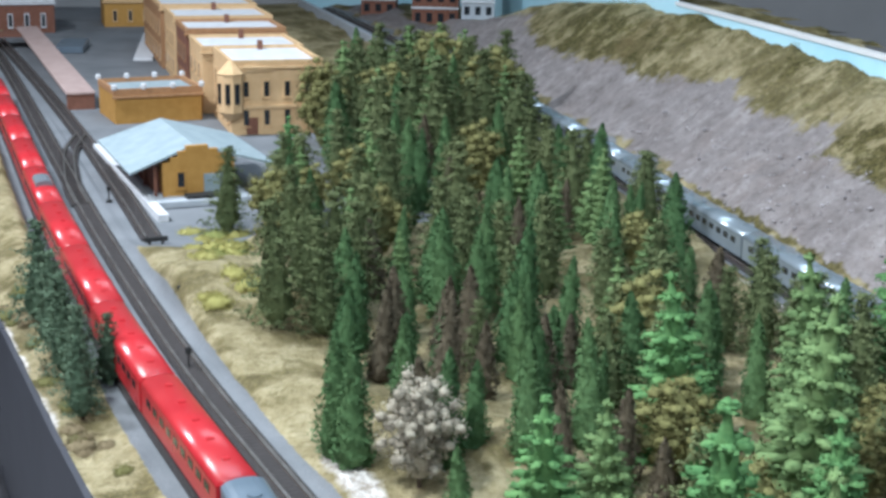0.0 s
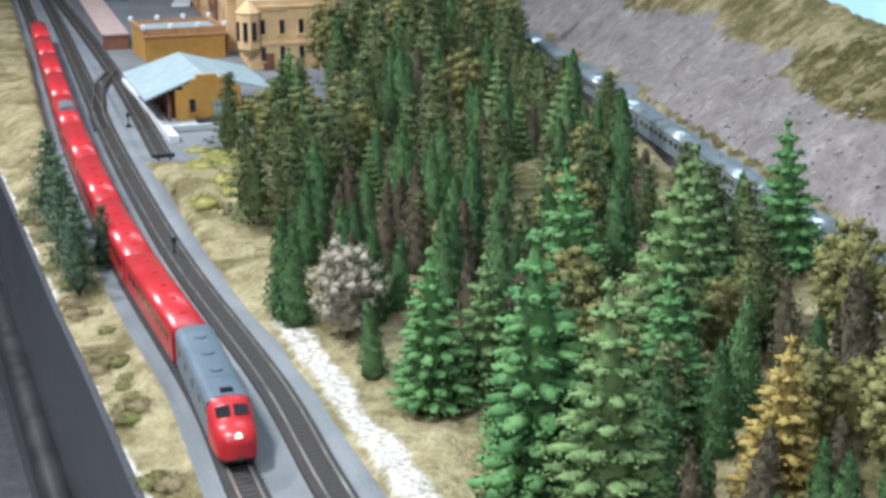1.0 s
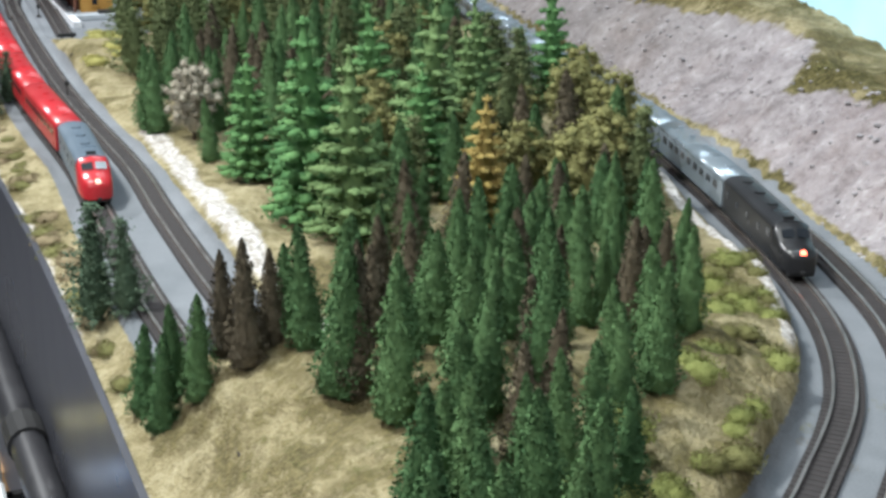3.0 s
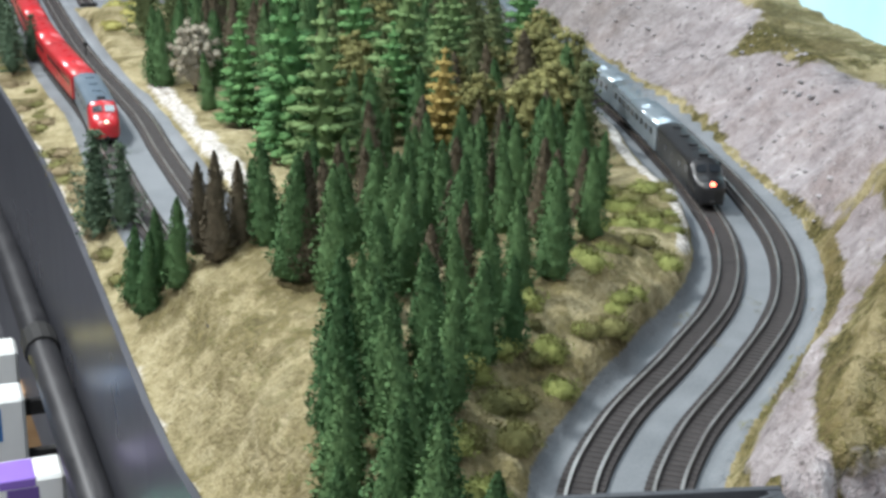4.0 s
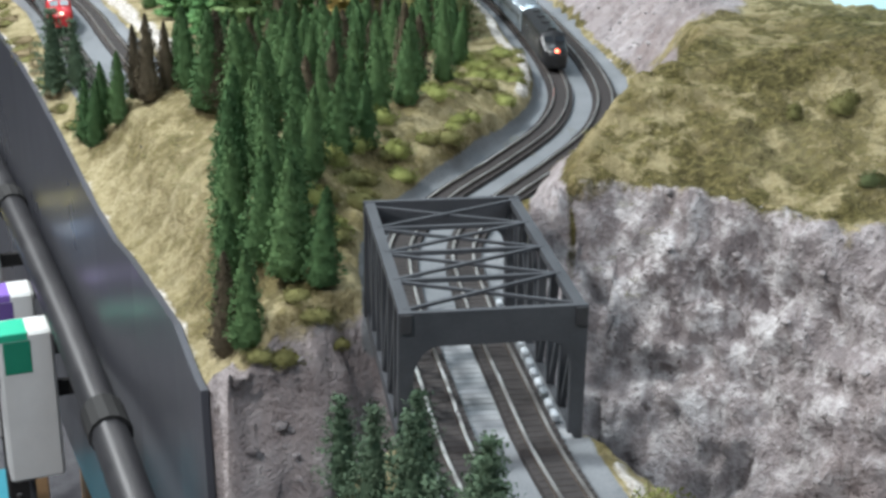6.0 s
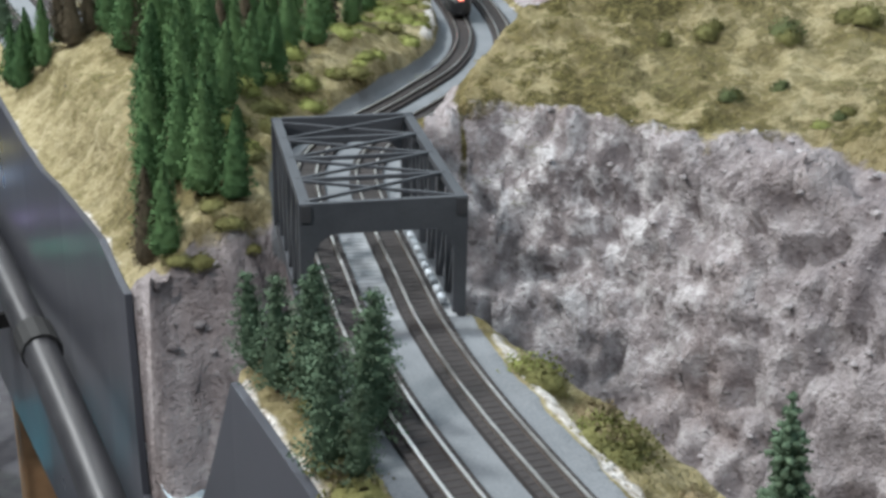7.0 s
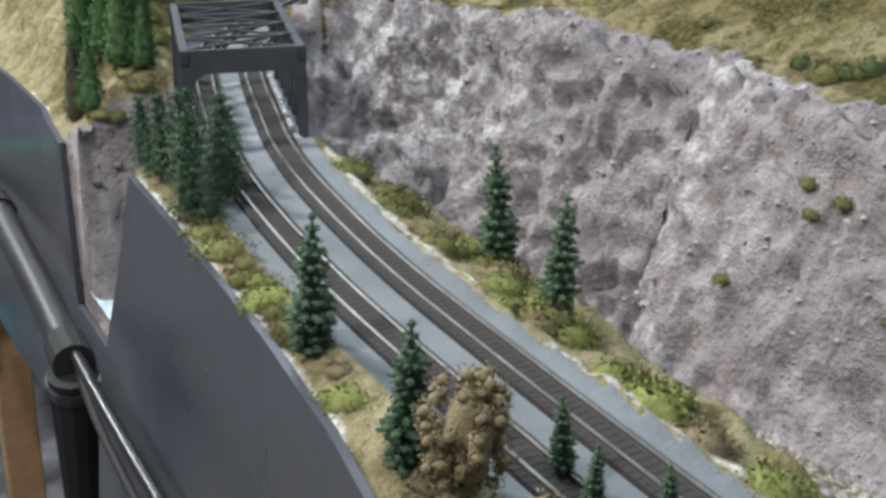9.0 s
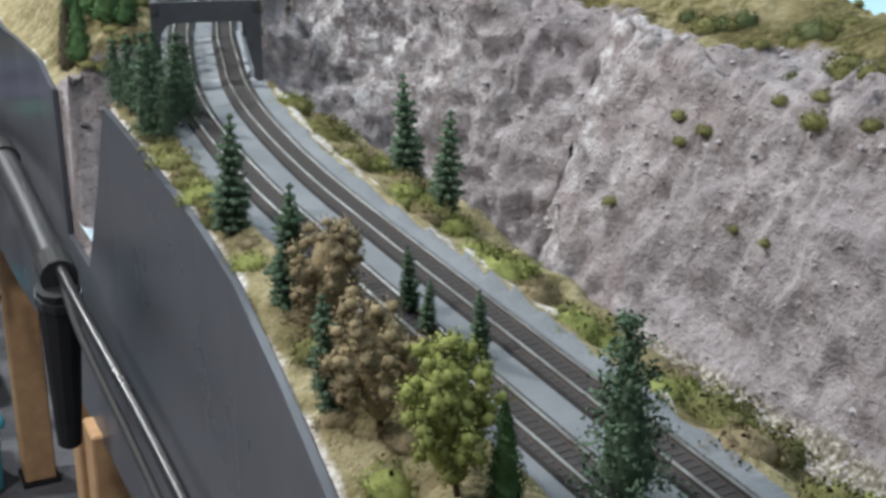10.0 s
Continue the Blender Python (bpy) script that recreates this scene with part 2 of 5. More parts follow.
def box(bm, x0, x1, y0, y1, z0, z1, bevel=0.0):
    r = bmesh.ops.create_cube(bm, size=1.0, matrix=Matrix.LocRotScale(((x0 + x1) / 2, (y0 + y1) / 2, (z0 + z1) / 2), None, (x1 - x0, y1 - y0, z1 - z0)))
    if bevel:
        es = list({e for v in r["verts"] for e in v.link_edges})
        bmesh.ops.bevel(bm, geom=es, offset=bevel, segments=1, affect="EDGES", clamp_overlap=True)
    return bm


def boxed(name, x0, x1, y0, y1, z0, z1, material, parent, label="", bevel=0.0):
    return part(name, box(bmesh.new(), x0, x1, y0, y1, z0, z1, bevel), material, parent, label)


def bar(bm, a, b, w, h):
    """A square bar from a to b, w wide and h high."""
    a, b = Vector(a), Vector(b)
    q = (b - a).to_track_quat("X", "Z")
    bmesh.ops.create_cube(bm, size=1.0, matrix=Matrix.LocRotScale((a + b) / 2, q, ((b - a).length, w, h)))
    return bm


def tube(bm, a, b, r0, r1=None, n=10):
    a, b = Vector(a), Vector(b)
    q = (b - a).to_track_quat("Z", "Y")
    bmesh.ops.create_cone(bm, cap_ends=True, segments=n, radius1=r0, radius2=r0 if r1 is None else r1, depth=(b - a).length, matrix=Matrix.LocRotScale((a + b) / 2, q, None))
    return bm


# ---------------------------------------------------------------- plan lines (decimetres)
def smooth_line(points, step=0.12):
    """A Catmull-Rom line through the points, with even steps."""
    p = np.array(points, float)
    q = np.vstack([2 * p[0] - p[1], p, 2 * p[-1] - p[-2]])
    out = []
    for i in range(len(p) - 1):
        a, b, c, d = q[i : i + 4]
        n = max(2, int(np.linalg.norm(c - b) / 0.05))
        u = np.linspace(0, 1, n, endpoint=False)[:, None]
        out.append(0.5 * (2 * b + (c - a) * u + (2 * a - 5 * b + 4 * c - d) * u**2 + (3 * b - a - 3 * c + d) * u**3))
    out = np.vstack([*out, p[-1:]])
    s = np.r_[0, np.cumsum(np.linalg.norm(np.diff(out, axis=0), axis=1))]
    t = np.arange(0, s[-1], step)
    return np.stack([np.interp(t, s, out[:, k]) for k in range(2)], 1)


def offset(line, d):
    """The line moved d to its right (seen along it)."""
    g = np.gradient(line, axis=0)
    g /= np.linalg.norm(g, axis=1)[:, None]
    return line + d * np.stack([g[:, 1], -g[:, 0]], 1)


# midline of the double track, from near to far
MID_R = smooth_line([(3.4, -14.5), (2.35, -10.3), (1.68, -7.9), (1.0, -5.5), (0.5, -3.6), (0.16, -1.8), (0.02, -0.5), (0, 0.5), (0, 2.0), (0.12, 3.3), (0.62, 4.4), (1.42, 5.55), (2.2, 6.8), (2.7, 8.2), (2.93, 9.8), (3.03, 11.5), (3.08, 14), (2.95, 17), (2.72, 20), (2.5, 24), (2.3, 29), (1.7, 36), (0.6, 46), (-0.6, 56)])
R1, R2 = offset(MID_R, -0.27), offset(MID_R, 0.27)
# the mains on the aisle side, from far to near
L2 = smooth_line([(-10.9, 46), (-9.0, 37.4), (-7.19, 28.8), (-6.24, 24.3), (-5.25, 20), (-4.59, 17.4), (-3.67, 14.2), (-3.22, 12.2), (-2.67, 9.9), (-2.14, 8.0), (-1.7, 6.6)])
L1 = offset(L2, 0.62)
L3 = smooth_line([(-10.6, 46), (-8.5, 37.4), (-7.0, 31.0), (-6.05, 26.6), (-5.36, 23.2)])
EDGE = np.array([(0.9, -14.5), (0.5, -10.5), (0.33, -8.7), (0.2, -7.4), (0, -5.7), (-0.25, -4.3), (-0.64, -2.6), (-1.07, -0.78), (-1.86, 2.2), (-2.05, 3.1), (-2.48, 4.7), (-2.95, 6.2), (-3.45, 8.0), (-4.05, 10.2), (-4.5, 11.9), (-5.35, 14.8), (-5.98, 16.9), (-7.22, 21.2), (-9.8, 30), (-14.5, 46), (-17.5, 56)])
EDGE_Z = np.array([(-14.5, -0.1), (-2, -0.1), (-0.78, -0.11), (-0.2, -1.13), (0.7, -2.5), (1.86, -2.5), (1.98, -0.62), (3.0, -0.5), (5.4, -0.6), (8.0, -0.3), (10, -0.15), (15, -0.1), (56, -0.1)])
BANK = np.array([(-1.6, -0.75), (-1.07, -0.62), (-0.6, -0.2), (0, -0.12), (0.62, -0.12), (0.95, -0.6), (1.45, -1.6), (1.95, -2.9), (2.3, -4.6), (2.8, -7), (3.3, -10), (4.0, -14.5)])
CLIFF = np.array([(-4, 1.7), (-1.9, 1.75), (-1.0, 1.78), (-0.62, 2.0), (0.6, 2.1), (1.4, 2.2), (2.3, 1.5), (3.4, 0), (4.2, -1.2), (4.45, -2.8), (4.9, -4.4), (5.4, -7), (5.9, -10), (6.4, -14.5)])

SLAB = np.array([(5.9, -0.3), (4.63, -0.96), (4.08, -1.26), (3.57, -1.5), (2.9, -1.85)])


def side(line, X, Y):
    """Signed distance from the line, positive on its left."""
    best, sign = np.full(X.shape, 1e9), np.ones(X.shape)
    for (ax, ay), (bx, by) in zip(line[:-1], line[1:]):
        dx, dy = bx - ax, by - ay
        u = np.clip(((X - ax) * dx + (Y - ay) * dy) / (dx * dx + dy * dy), 0, 1)
        d = np.hypot(X - ax - u * dx, Y - ay - u * dy)
        s = np.sign(dx * (Y - ay) - dy * (X - ax))
        near = d < best - 1e-9
        best, sign = np.where(near, d, best), np.where(near, s, sign)
    return best * np.where(sign == 0, 1, sign)


def step(a, b, v):
    u = np.clip((v - a) / (b - a), 0, 1)
    return u * u * (3 - 2 * u)


_rng = np.random.RandomState(7)
_lat = _rng.rand(64, 64)
_lat3 = _rng.rand(32, 32, 32)


def grain3(P, size):
    """Smooth value noise in space, from -1 to 1."""
    q = P / size + 300
    i = np.floor(q).astype(int)
    w = step(0, 1, q - i)
    out = np.zeros(P.shape[:-1])
    for c in ((a, b, d) for a in (0, 1) for b in (0, 1) for d in (0, 1)):
        k = [(i[..., n] + c[n]) % 32 for n in range(3)]
        out += _lat3[k[0], k[1], k[2]] * np.prod([w[..., n] if c[n] else 1 - w[..., n] for n in range(3)], axis=0)
    return 2 * out - 1


def grain(X, Y, size):
    """Smooth value noise of that size, from -1 to 1."""
    u, v = X / size + 100, Y / size + 100
    i, j = np.floor(u).astype(int), np.floor(v).astype(int)
    a, b = step(0, 1, u - i), step(0, 1, v - j)
    g = lambda p, q: _lat[p % 64, q % 64]
    return 2 * ((g(i, j) * (1 - a) + g(i + 1, j) * a) * (1 - b) + (g(i, j + 1) * (1 - a) + g(i + 1, j + 1) * a) * b) - 1


def edge_x(Y):
    return np.interp(Y, EDGE[:, 1], EDGE[:, 0])


COARSE_R, COARSE_L, COARSE_L3 = MID_R[::5], offset(L2, 0.31)[::5], L3[::5]


def relief(X, Y, rough=True):
    """Height and the masks bed, rock, plaster and green at places of the layout (decimetres)."""
    xe = edge_x(Y)
    ze = np.interp(Y, EDGE_Z[:, 0], EDGE_Z[:, 1])
    dr = side(COARSE_R, X, Y)          # left of the double track is positive
    dl = side(COARSE_L, X, Y)          # the forest side of the mains is positive
    d3 = np.abs(side(COARSE_L3, X, Y))
    dn, dc = side(BANK, X, Y), side(CLIFF, X, Y)
    # a ledge: the nearer slab of the cliff stands proud of the rest
    slab = step(-0.03, 0.03, side(SLAB, X, Y)) * (X > 3.0) * (Y < 0.5)
    dc = dc + 0.2 * slab
    n1, n2, n3, n4 = grain(X, Y, 2.3), grain(X, Y, 0.9), grain(X, Y, 0.33), grain(X, Y, 0.13)
    right = -dr - 0.6                  # distance beyond the outer edge of the double track's bed
    out = X - xe
    # land on the aisle side and the forest
    top = 0.14 + (0.18 * n1 + 0.08 * n2) * (1 - 0.7 * np.exp(-((Y - 7.6) / 0.8) ** 2))
    bluff = (0.33 + 0.10 * n2) * step(2.0, 3.0, Y) * (1 - step(7.2, 8.5, Y)) * step(0.3, 1.3, out) * step(0.0, 0.8, dr - 0.6)
    ze_land = np.where((Y > -0.9) & (Y < 2.3), np.where(Y < 0.7, -0.1, -0.5), ze)
    land = ze_land + (top + bluff - ze_land) * step(0.0, 0.75, out)
    # hills beyond the double track
    h_near = 0.75 + 0.32 * np.maximum(dc - 0.4, 0) + 0.25 * n1
    h_far = np.minimum(0.75 * np.maximum(right, 0), 0.9 + 0.45 * np.maximum(right, 0)) + 0.15 * n1
    hill = h_near * (1 - step(6.0, 10.0, Y)) + h_far * step(6.0, 10.0, Y)
    cap = np.interp(Y, [1, 4, 8, 12, 17, 26, 36, 41, 47, 56], [9, 1.25, 1.0, 0.95, 1.25, 2.0, 2.1, 1.5, 0.2, 0.1])
    hill = np.minimum(hill, 1.5 * np.maximum(right, 0))
    hill = np.minimum(hill, cap + 0.12 * n2)
    z = np.where(right > 0, hill, land)
    # gorge
    shoulder = -0.12 * step(0, 0.3, right) - 0.2 * step(0.1, 0.9, right)
    deep = np.interp(Y, [-14, -8, -3.4, -1.5, 0.4], [1.2, 1.5, 1.85, 2.1, 2.4])
    near = np.where(right > 0, shoulder, land) * (1 - step(0, 0.45, dn)) - deep * step(0, 0.45, dn)
    dw = np.where(X < -0.3, np.minimum(dc * 1.9, dc), dc)
    wall = -2.4 + 3.1 * np.clip((dw + 0.95) / 1.35, 0, 1) ** 1.15
    gorge = np.maximum(near, np.where(dc > -1.2, np.maximum(wall, -deep), -deep))
    gravel = step(0.15, 0.5, dn) * (1 - step(0.02, 0.22, wall + deep + 0.1 * n2)) * (Y < 0.2) * (X > 0.9)
    inside = dc < 0.4
    z = np.where(inside, np.where(dc < 0.4, np.minimum(gorge, np.where((dc > 0) & (right < 0), land, 9)), z), z)
    bed = np.maximum(1 - step(0.50, 0.72, np.abs(dr)), (1 - step(0.52, 0.74, np.abs(dl))) * step(7.85, 8.2, Y))
    bed = np.maximum(bed, 1 - step(0.3, 0.5, d3))
    town = step(22.5, 24, Y + 0.8 * n2) * (1 - step(0.0, 1.0, X + 1.5 + (Y - 26) * 0.1)) * step(0.0, 0.4, X - np.interp(Y, L2[::-1, 1], L2[::-1, 0]))
    bed = np.maximum(bed, town)
    open_water = (dn > 0.0) & (dc < -0.05)
    flat = np.where(open_water, 0, bed)
    z = z * (1 - flat) - 0.02 * flat
    rock = np.maximum(step(0.0, 0.3, dn) * (1 - step(0.15, 0.75, dc + 0.35 * n1 + 0.3 * n2 - 0.55 * step(-2.2, -3.2, Y) * step(2, 4, X))), step(0.02, 0.2, right) * step(7.5, 9, Y) * (1 - step(1.15, 1.7, right + 0.55 * n1 + 0.25 * n2)))
    rock = np.maximum(rock, step(0.05, 0.25, right) * (Y > 2.2) * (Y < 8) * (1 - step(0.35, 0.6, right)))
    rock = np.where((dc > -0.1) & (X < 0.4), np.maximum(0, rock - step(-0.1, 0.3, dc)), rock)
    rock = np.maximum(rock, step(-0.6, -0.85, z) * inside)
    rock = np.maximum(rock, step(0.5, 0.8, dc + 0.9) * (1 - step(0.45, 0.8, dc + 0.3 * n2)) * (X > 1.15) * (X < 2.9) * (Y > 1.0) * (Y < 3.0) * (right > 0.1))
    plaster = np.maximum((0.92 + 0.26 * n2 + 0.2 * n3) * np.exp(-((dl - 0.82) / 0.16) ** 2) * step(7.5, 8.5, Y) * (1 - step(15.5, 16.5, Y)), np.exp(-((dr - 0.72) / 0.08) ** 2) * step(7, 8, Y) * (1 - step(20, 21, Y)))
    plaster = np.maximum(plaster, 0.8 * np.exp(-((right - 0.1) / 0.07) ** 2) * (Y < 2) * (Y > -9) * (n2 > -0.2))
    plaster = np.maximum(plaster, (0.62 + 0.35 * n2 + 0.2 * n3) * np.exp(-(out / 0.07) ** 2) * ((Y < -0.7) | (Y > 2.3)))
    chalk = np.exp(-((X - 2.0) / 1.0) ** 2 - ((dc - 0.12) / 0.4) ** 2) + 0.55 * slab * np.exp(-(side(SLAB, X, Y) / 0.5) ** 2)
    green = np.clip(np.where(right > 0, 0.42 + 0.45 * n1 + 0.2 * n2 + 0.35 * step(2.5, 0.5, Y), 0.25 * n1) + 0.1 * np.exp(-((dr - 1.0) / 0.35) ** 2), 0, 1)
    green = np.where((dc < 0.0) & (Y < 2), 0.12, green)
    green = np.maximum(green, np.clip((0.75 + 0.7 * n2) * np.exp(-(((Y - 5.0) / 1.4) ** 2) - ((out - 1.0) / 0.5) ** 2), 0, 1) * (right < 0))
    if rough:
        low = 0.15 + 0.85 * step(-2.35, -1.7, z)
        soft = (1 - flat) * np.where(z < -1.2, low, 1)
        z = z + soft * (0.035 * n3 + 0.012 * n4) + soft * rock * 0.08 * n2
    craggy = rock * (1 - flat) * (1 - 0.4 * slab) * np.where(Y > 2.4, 0.45 * step(0.05, 0.5, right), 1.0) * (1 - 0.75 * gravel)
    return z, bed * (1 - open_water), rock, plaster * (1 - open_water), green, chalk, gravel, craggy, (1 - flat) * ((right > 0.1) | (Y < 8))


def height(x, y):
    return float(relief(np.array([x], float), np.array([y], float), False)[0][0])


GROUND = []


def surface_z(x, y):
    """Height of the finished ground near a place."""
    P = GROUND[0]
    near = np.flatnonzero((np.abs(P[:, 0] - x) < 0.15) & (np.abs(P[:, 1] - y) < 0.15))
    if len(near) == 0:
        return float(relief(np.array([x]), np.array([y]))[0][0])
    return float(P[near[np.argmin((P[near, 0] - x) ** 2 + (P[near, 1] - y) ** 2)], 2])


def build_ground():
    ys = np.r_[np.arange(-14.5, -9, 0.06), np.arange(-9, 3, 0.042), np.arange(3, 13, 0.06), np.arange(13, 30, 0.11), np.arange(30, 56.1, 0.4)]
    us = np.r_[np.arange(0, 2.4, 0.06), np.arange(2.4, 6.4, 0.036), np.arange(6.4, 8.2, 0.06), np.arange(8.2, 12, 0.15), np.arange(12, 27, 0.5)]
    Yg, Ug = np.meshgrid(ys, us, indexing="ij")
    Xg = edge_x(Yg) + Ug
    z, bed, rock, plaster, green, chalk, gravel, craggy, hill = relief(Xg, Yg)
    ze = np.interp(Yg, EDGE_Z[:, 0], EDGE_Z[:, 1])
    z = np.where(Ug == 0, np.minimum(z, ze + 0.02), z)
    rock = np.where((Yg > -0.9) & (Yg < 2.4) & ((z < -0.7) | ((Ug < 0.2) & (Yg > 0.5) & (Yg < 2.05))), 1.0, rock)
    nx, ny = len(us), len(ys)
    idx = np.arange(nx * ny).reshape(ny, nx)
    faces = np.stack([idx[:-1, :-1], idx[:-1, 1:], idx[1:, 1:], idx[1:, :-1]], -1).reshape(-1, 4)
    # stop the sheet at the backdrop
    cx = Xg.ravel()[faces[:, 0]]
    faces = faces[cx < 7.2]
    me = bpy.data.meshes.new("ground")
    # crags: the rock is pushed out and in along its own normal
    P = np.stack([Xg, Yg, z], -1)
    nrm = np.cross(np.gradient(P, axis=1), np.gradient(P, axis=0))
    nrm /= np.linalg.norm(nrm, axis=-1)[..., None] + 1e-9
    bent = P + 0.25 * np.stack([grain3(P + k, 0.8) for k in (0, 11, 23)], -1)
    fold = lambda v: 1 - 2.2 * np.abs(v)
    push = 0.15 * grain3(bent, 1.5) - 0.09 * fold(grain3(bent + 7, 0.75)) + 0.09 * fold(grain3(bent * [1, 1, 1.6] + 3, 0.34)) + 0.075 * fold(grain3(bent + 5, 0.17)) + 0.07 * np.abs(grain3(P, 0.09))
    turf = 0.05 * np.maximum(0, grain3(P, 0.3)) + 0.03 * grain3(P, 0.12)
    amount = craggy * push + (1 - np.clip(rock, 0, 1)) * hill * turf
    P += nrm * (amount * np.minimum(1, Ug / 0.3))[..., None]
    GROUND.append(P.reshape(-1, 3))
    GROUND.append((craggy * (1 - gravel)).ravel())
    GROUND.append(gravel.ravel())
    me.from_pydata((P.reshape(-1, 3) * U).tolist(), [], faces.tolist())
    for name, v in (("bed", bed), ("rock", rock), ("plaster", plaster), ("green", green), ("chalk", chalk), ("gravel", gravel), ("far_rock", step(14, 21, Yg + 2 * grain(Xg, Yg, 2.3)))):
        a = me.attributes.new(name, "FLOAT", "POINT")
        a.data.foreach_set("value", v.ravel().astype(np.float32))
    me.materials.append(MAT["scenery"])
    me.shade_smooth()
    return tagged(new("ground", me), "model scenery of dry grass, grey rock and grey roadbed", "ground", kind="structure")


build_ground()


# ---------------------------------------------------------------- fascia, backdrop, room
def build_fascia():
    ys = np.unique(np.r_[np.arange(-14.5, 56, 0.15), EDGE_Z[:, 0]])
    xs, zs = edge_x(ys), np.interp(ys, EDGE_Z[:, 0], EDGE_Z[:, 1]) + 0.03
    v, f = [], []
    for x, y, z in zip(xs, ys, zs):
        v += [(x - 0.012, y, z), (x - 0.07, y, z - 0.005), (x - 0.07, y, -5.0), (x - 0.012, y, -5.0)]
    for i in range(len(ys) - 1):
        for k in range(4):
            a, b = 4 * i + k, 4 * i + (k + 1) % 4
            f.append((a, a + 4, b + 4, b))
    return tagged(mesh_ob("fascia", v, f, MAT["fascia"]), "smooth charcoal painted hardboard along the layout's edge", "fascia", kind="structure")


build_fascia()
WATER = mesh_ob("water", [(-1.05, -0.85, -2.2), (4.6, -0.9, -2.2), (4.6, 2.3, -2.2), (-1.87, 2.3, -2.2)], [(0, 1, 2, 3)], surface("stream_resin", (0.22, 0.33, 0.42), (0.6, 0.68, 0.72), 90, 0.12, 0, 0.6, 0.4))
tagged(WATER, "pale blue resin stream in the gorge", "water", kind="structure")


def build_backdrop():
    v, f = [], []
    pts = [(6.3, -14.5), (6.35, 2), (6.3, 14), (5.9, 24), (5.5, 33.9), (5.5, 34), (5.2, 46), (4.2, 57), (-1.0, 60)]
    for x, y in pts:
        t = 2.5 if y < 16 else 2.22 if y < 33.95 else 6.0
        v += [(x, y, -1), (x, y, t), (x + 0.06, y, t), (x + 0.06, y, -1)]
    for i in range(len(pts) - 1):
        for k in range(3):
            a = 4 * i + k
            f.append((a, a + 1, a + 5, a + 4))
        f.append((4 * i + 3, 4 * i, 4 * i + 4, 4 * i + 7))
    tagged(mesh_ob("backdrop", v, f, MAT["sky"]), "pale blue painted sky backdrop behind the hills", "backdrop", kind="structure")
    cap = []
    pts = [p for p in pts if p[1] < 33.95]
    for x, y in pts:
        t = 2.5 if y < 16 else 2.22
        cap += [(x - 0.03, y, t + 0.002), (x - 0.03, y, t + 0.08), (x + 0.12, y, t + 0.08), (x + 0.12, y, t + 0.002)]
    g = [(4 * i + k, 4 * i + (k + 1) % 4, 4 * i + 4 + (k + 1) % 4, 4 * i + 4 + k) for i in range(len(pts) - 1) for k in range(4)]
    tagged(mesh_ob("trim", cap, g, MAT["white_plastic"]), "white cap strip on the backdrop", "trim", kind="structure")


build_backdrop()


def room():
    x0, x1, y0, y1, zc = -42, 44, -40, 72, 22
    t = 1.0
    for name, b, mat in (("floor", (x0, x1, y0, y1, FLOOR_Z - t, FLOOR_Z), "floor"), ("ceiling", (x0, x1, y0, y1, zc, zc + t), "wall_paint"), ("wall_north", (x0, x1, y1, y1 + t, FLOOR_Z, zc), "wall_paint"), ("wall_south", (x0, x1, y0 - t, y0, FLOOR_Z, zc), "wall_paint"), ("wall_west", (x0 - t, x0, y0, y1, FLOOR_Z, zc), "wall_paint"), ("wall_east", (x1, x1 + t, y0, y1, FLOOR_Z, zc), "wall_paint")):
        tagged(boxed(name, *b, MAT[mat], None), {"floor": "dark grey carpet floor of the club room"}.get(name, "plain pale painted surface of the club room"), name.split("_")[0], kind="structure")


room()


# ---------------------------------------------------------------- tracks
def sweep(line, profile, z=0.0):
    """Vertices and faces of a profile of (across, up) swept along a line."""
    g = np.gradient(line, axis=0)
    g /= np.linalg.norm(g, axis=1)[:, None]
    nrm = np.stack([g[:, 1], -g[:, 0]], 1)
    v, f, k = [], [], len(profile)
    for p, n in zip(line, nrm):
        v += [(p[0] + n[0] * a, p[1] + n[1] * a, z + b) for a, b in profile]
    for i in range(len(line) - 1):
        for j in range(k):
            a, b = i * k + j, i * k + (j + 1) % k
            f.append((a, a + k, b + k, b))
    f.append(tuple(range(k)))
    f.append(tuple(range((len(line) - 1) * k, len(line) * k))[::-1])
    return v, f


SLEEPER = bpy.data.meshes.new("sleeper")
_b = box(bmesh.new(), -0.15, 0.15, -0.016, 0.016, 0.0, 0.022, 0.003)
bmesh.ops.scale(_b, vec=(U, U, U), verts=_b.verts)
_b.to_mesh(SLEEPER)
_b.free()
SLEEPER.materials.append(MAT["tie"])


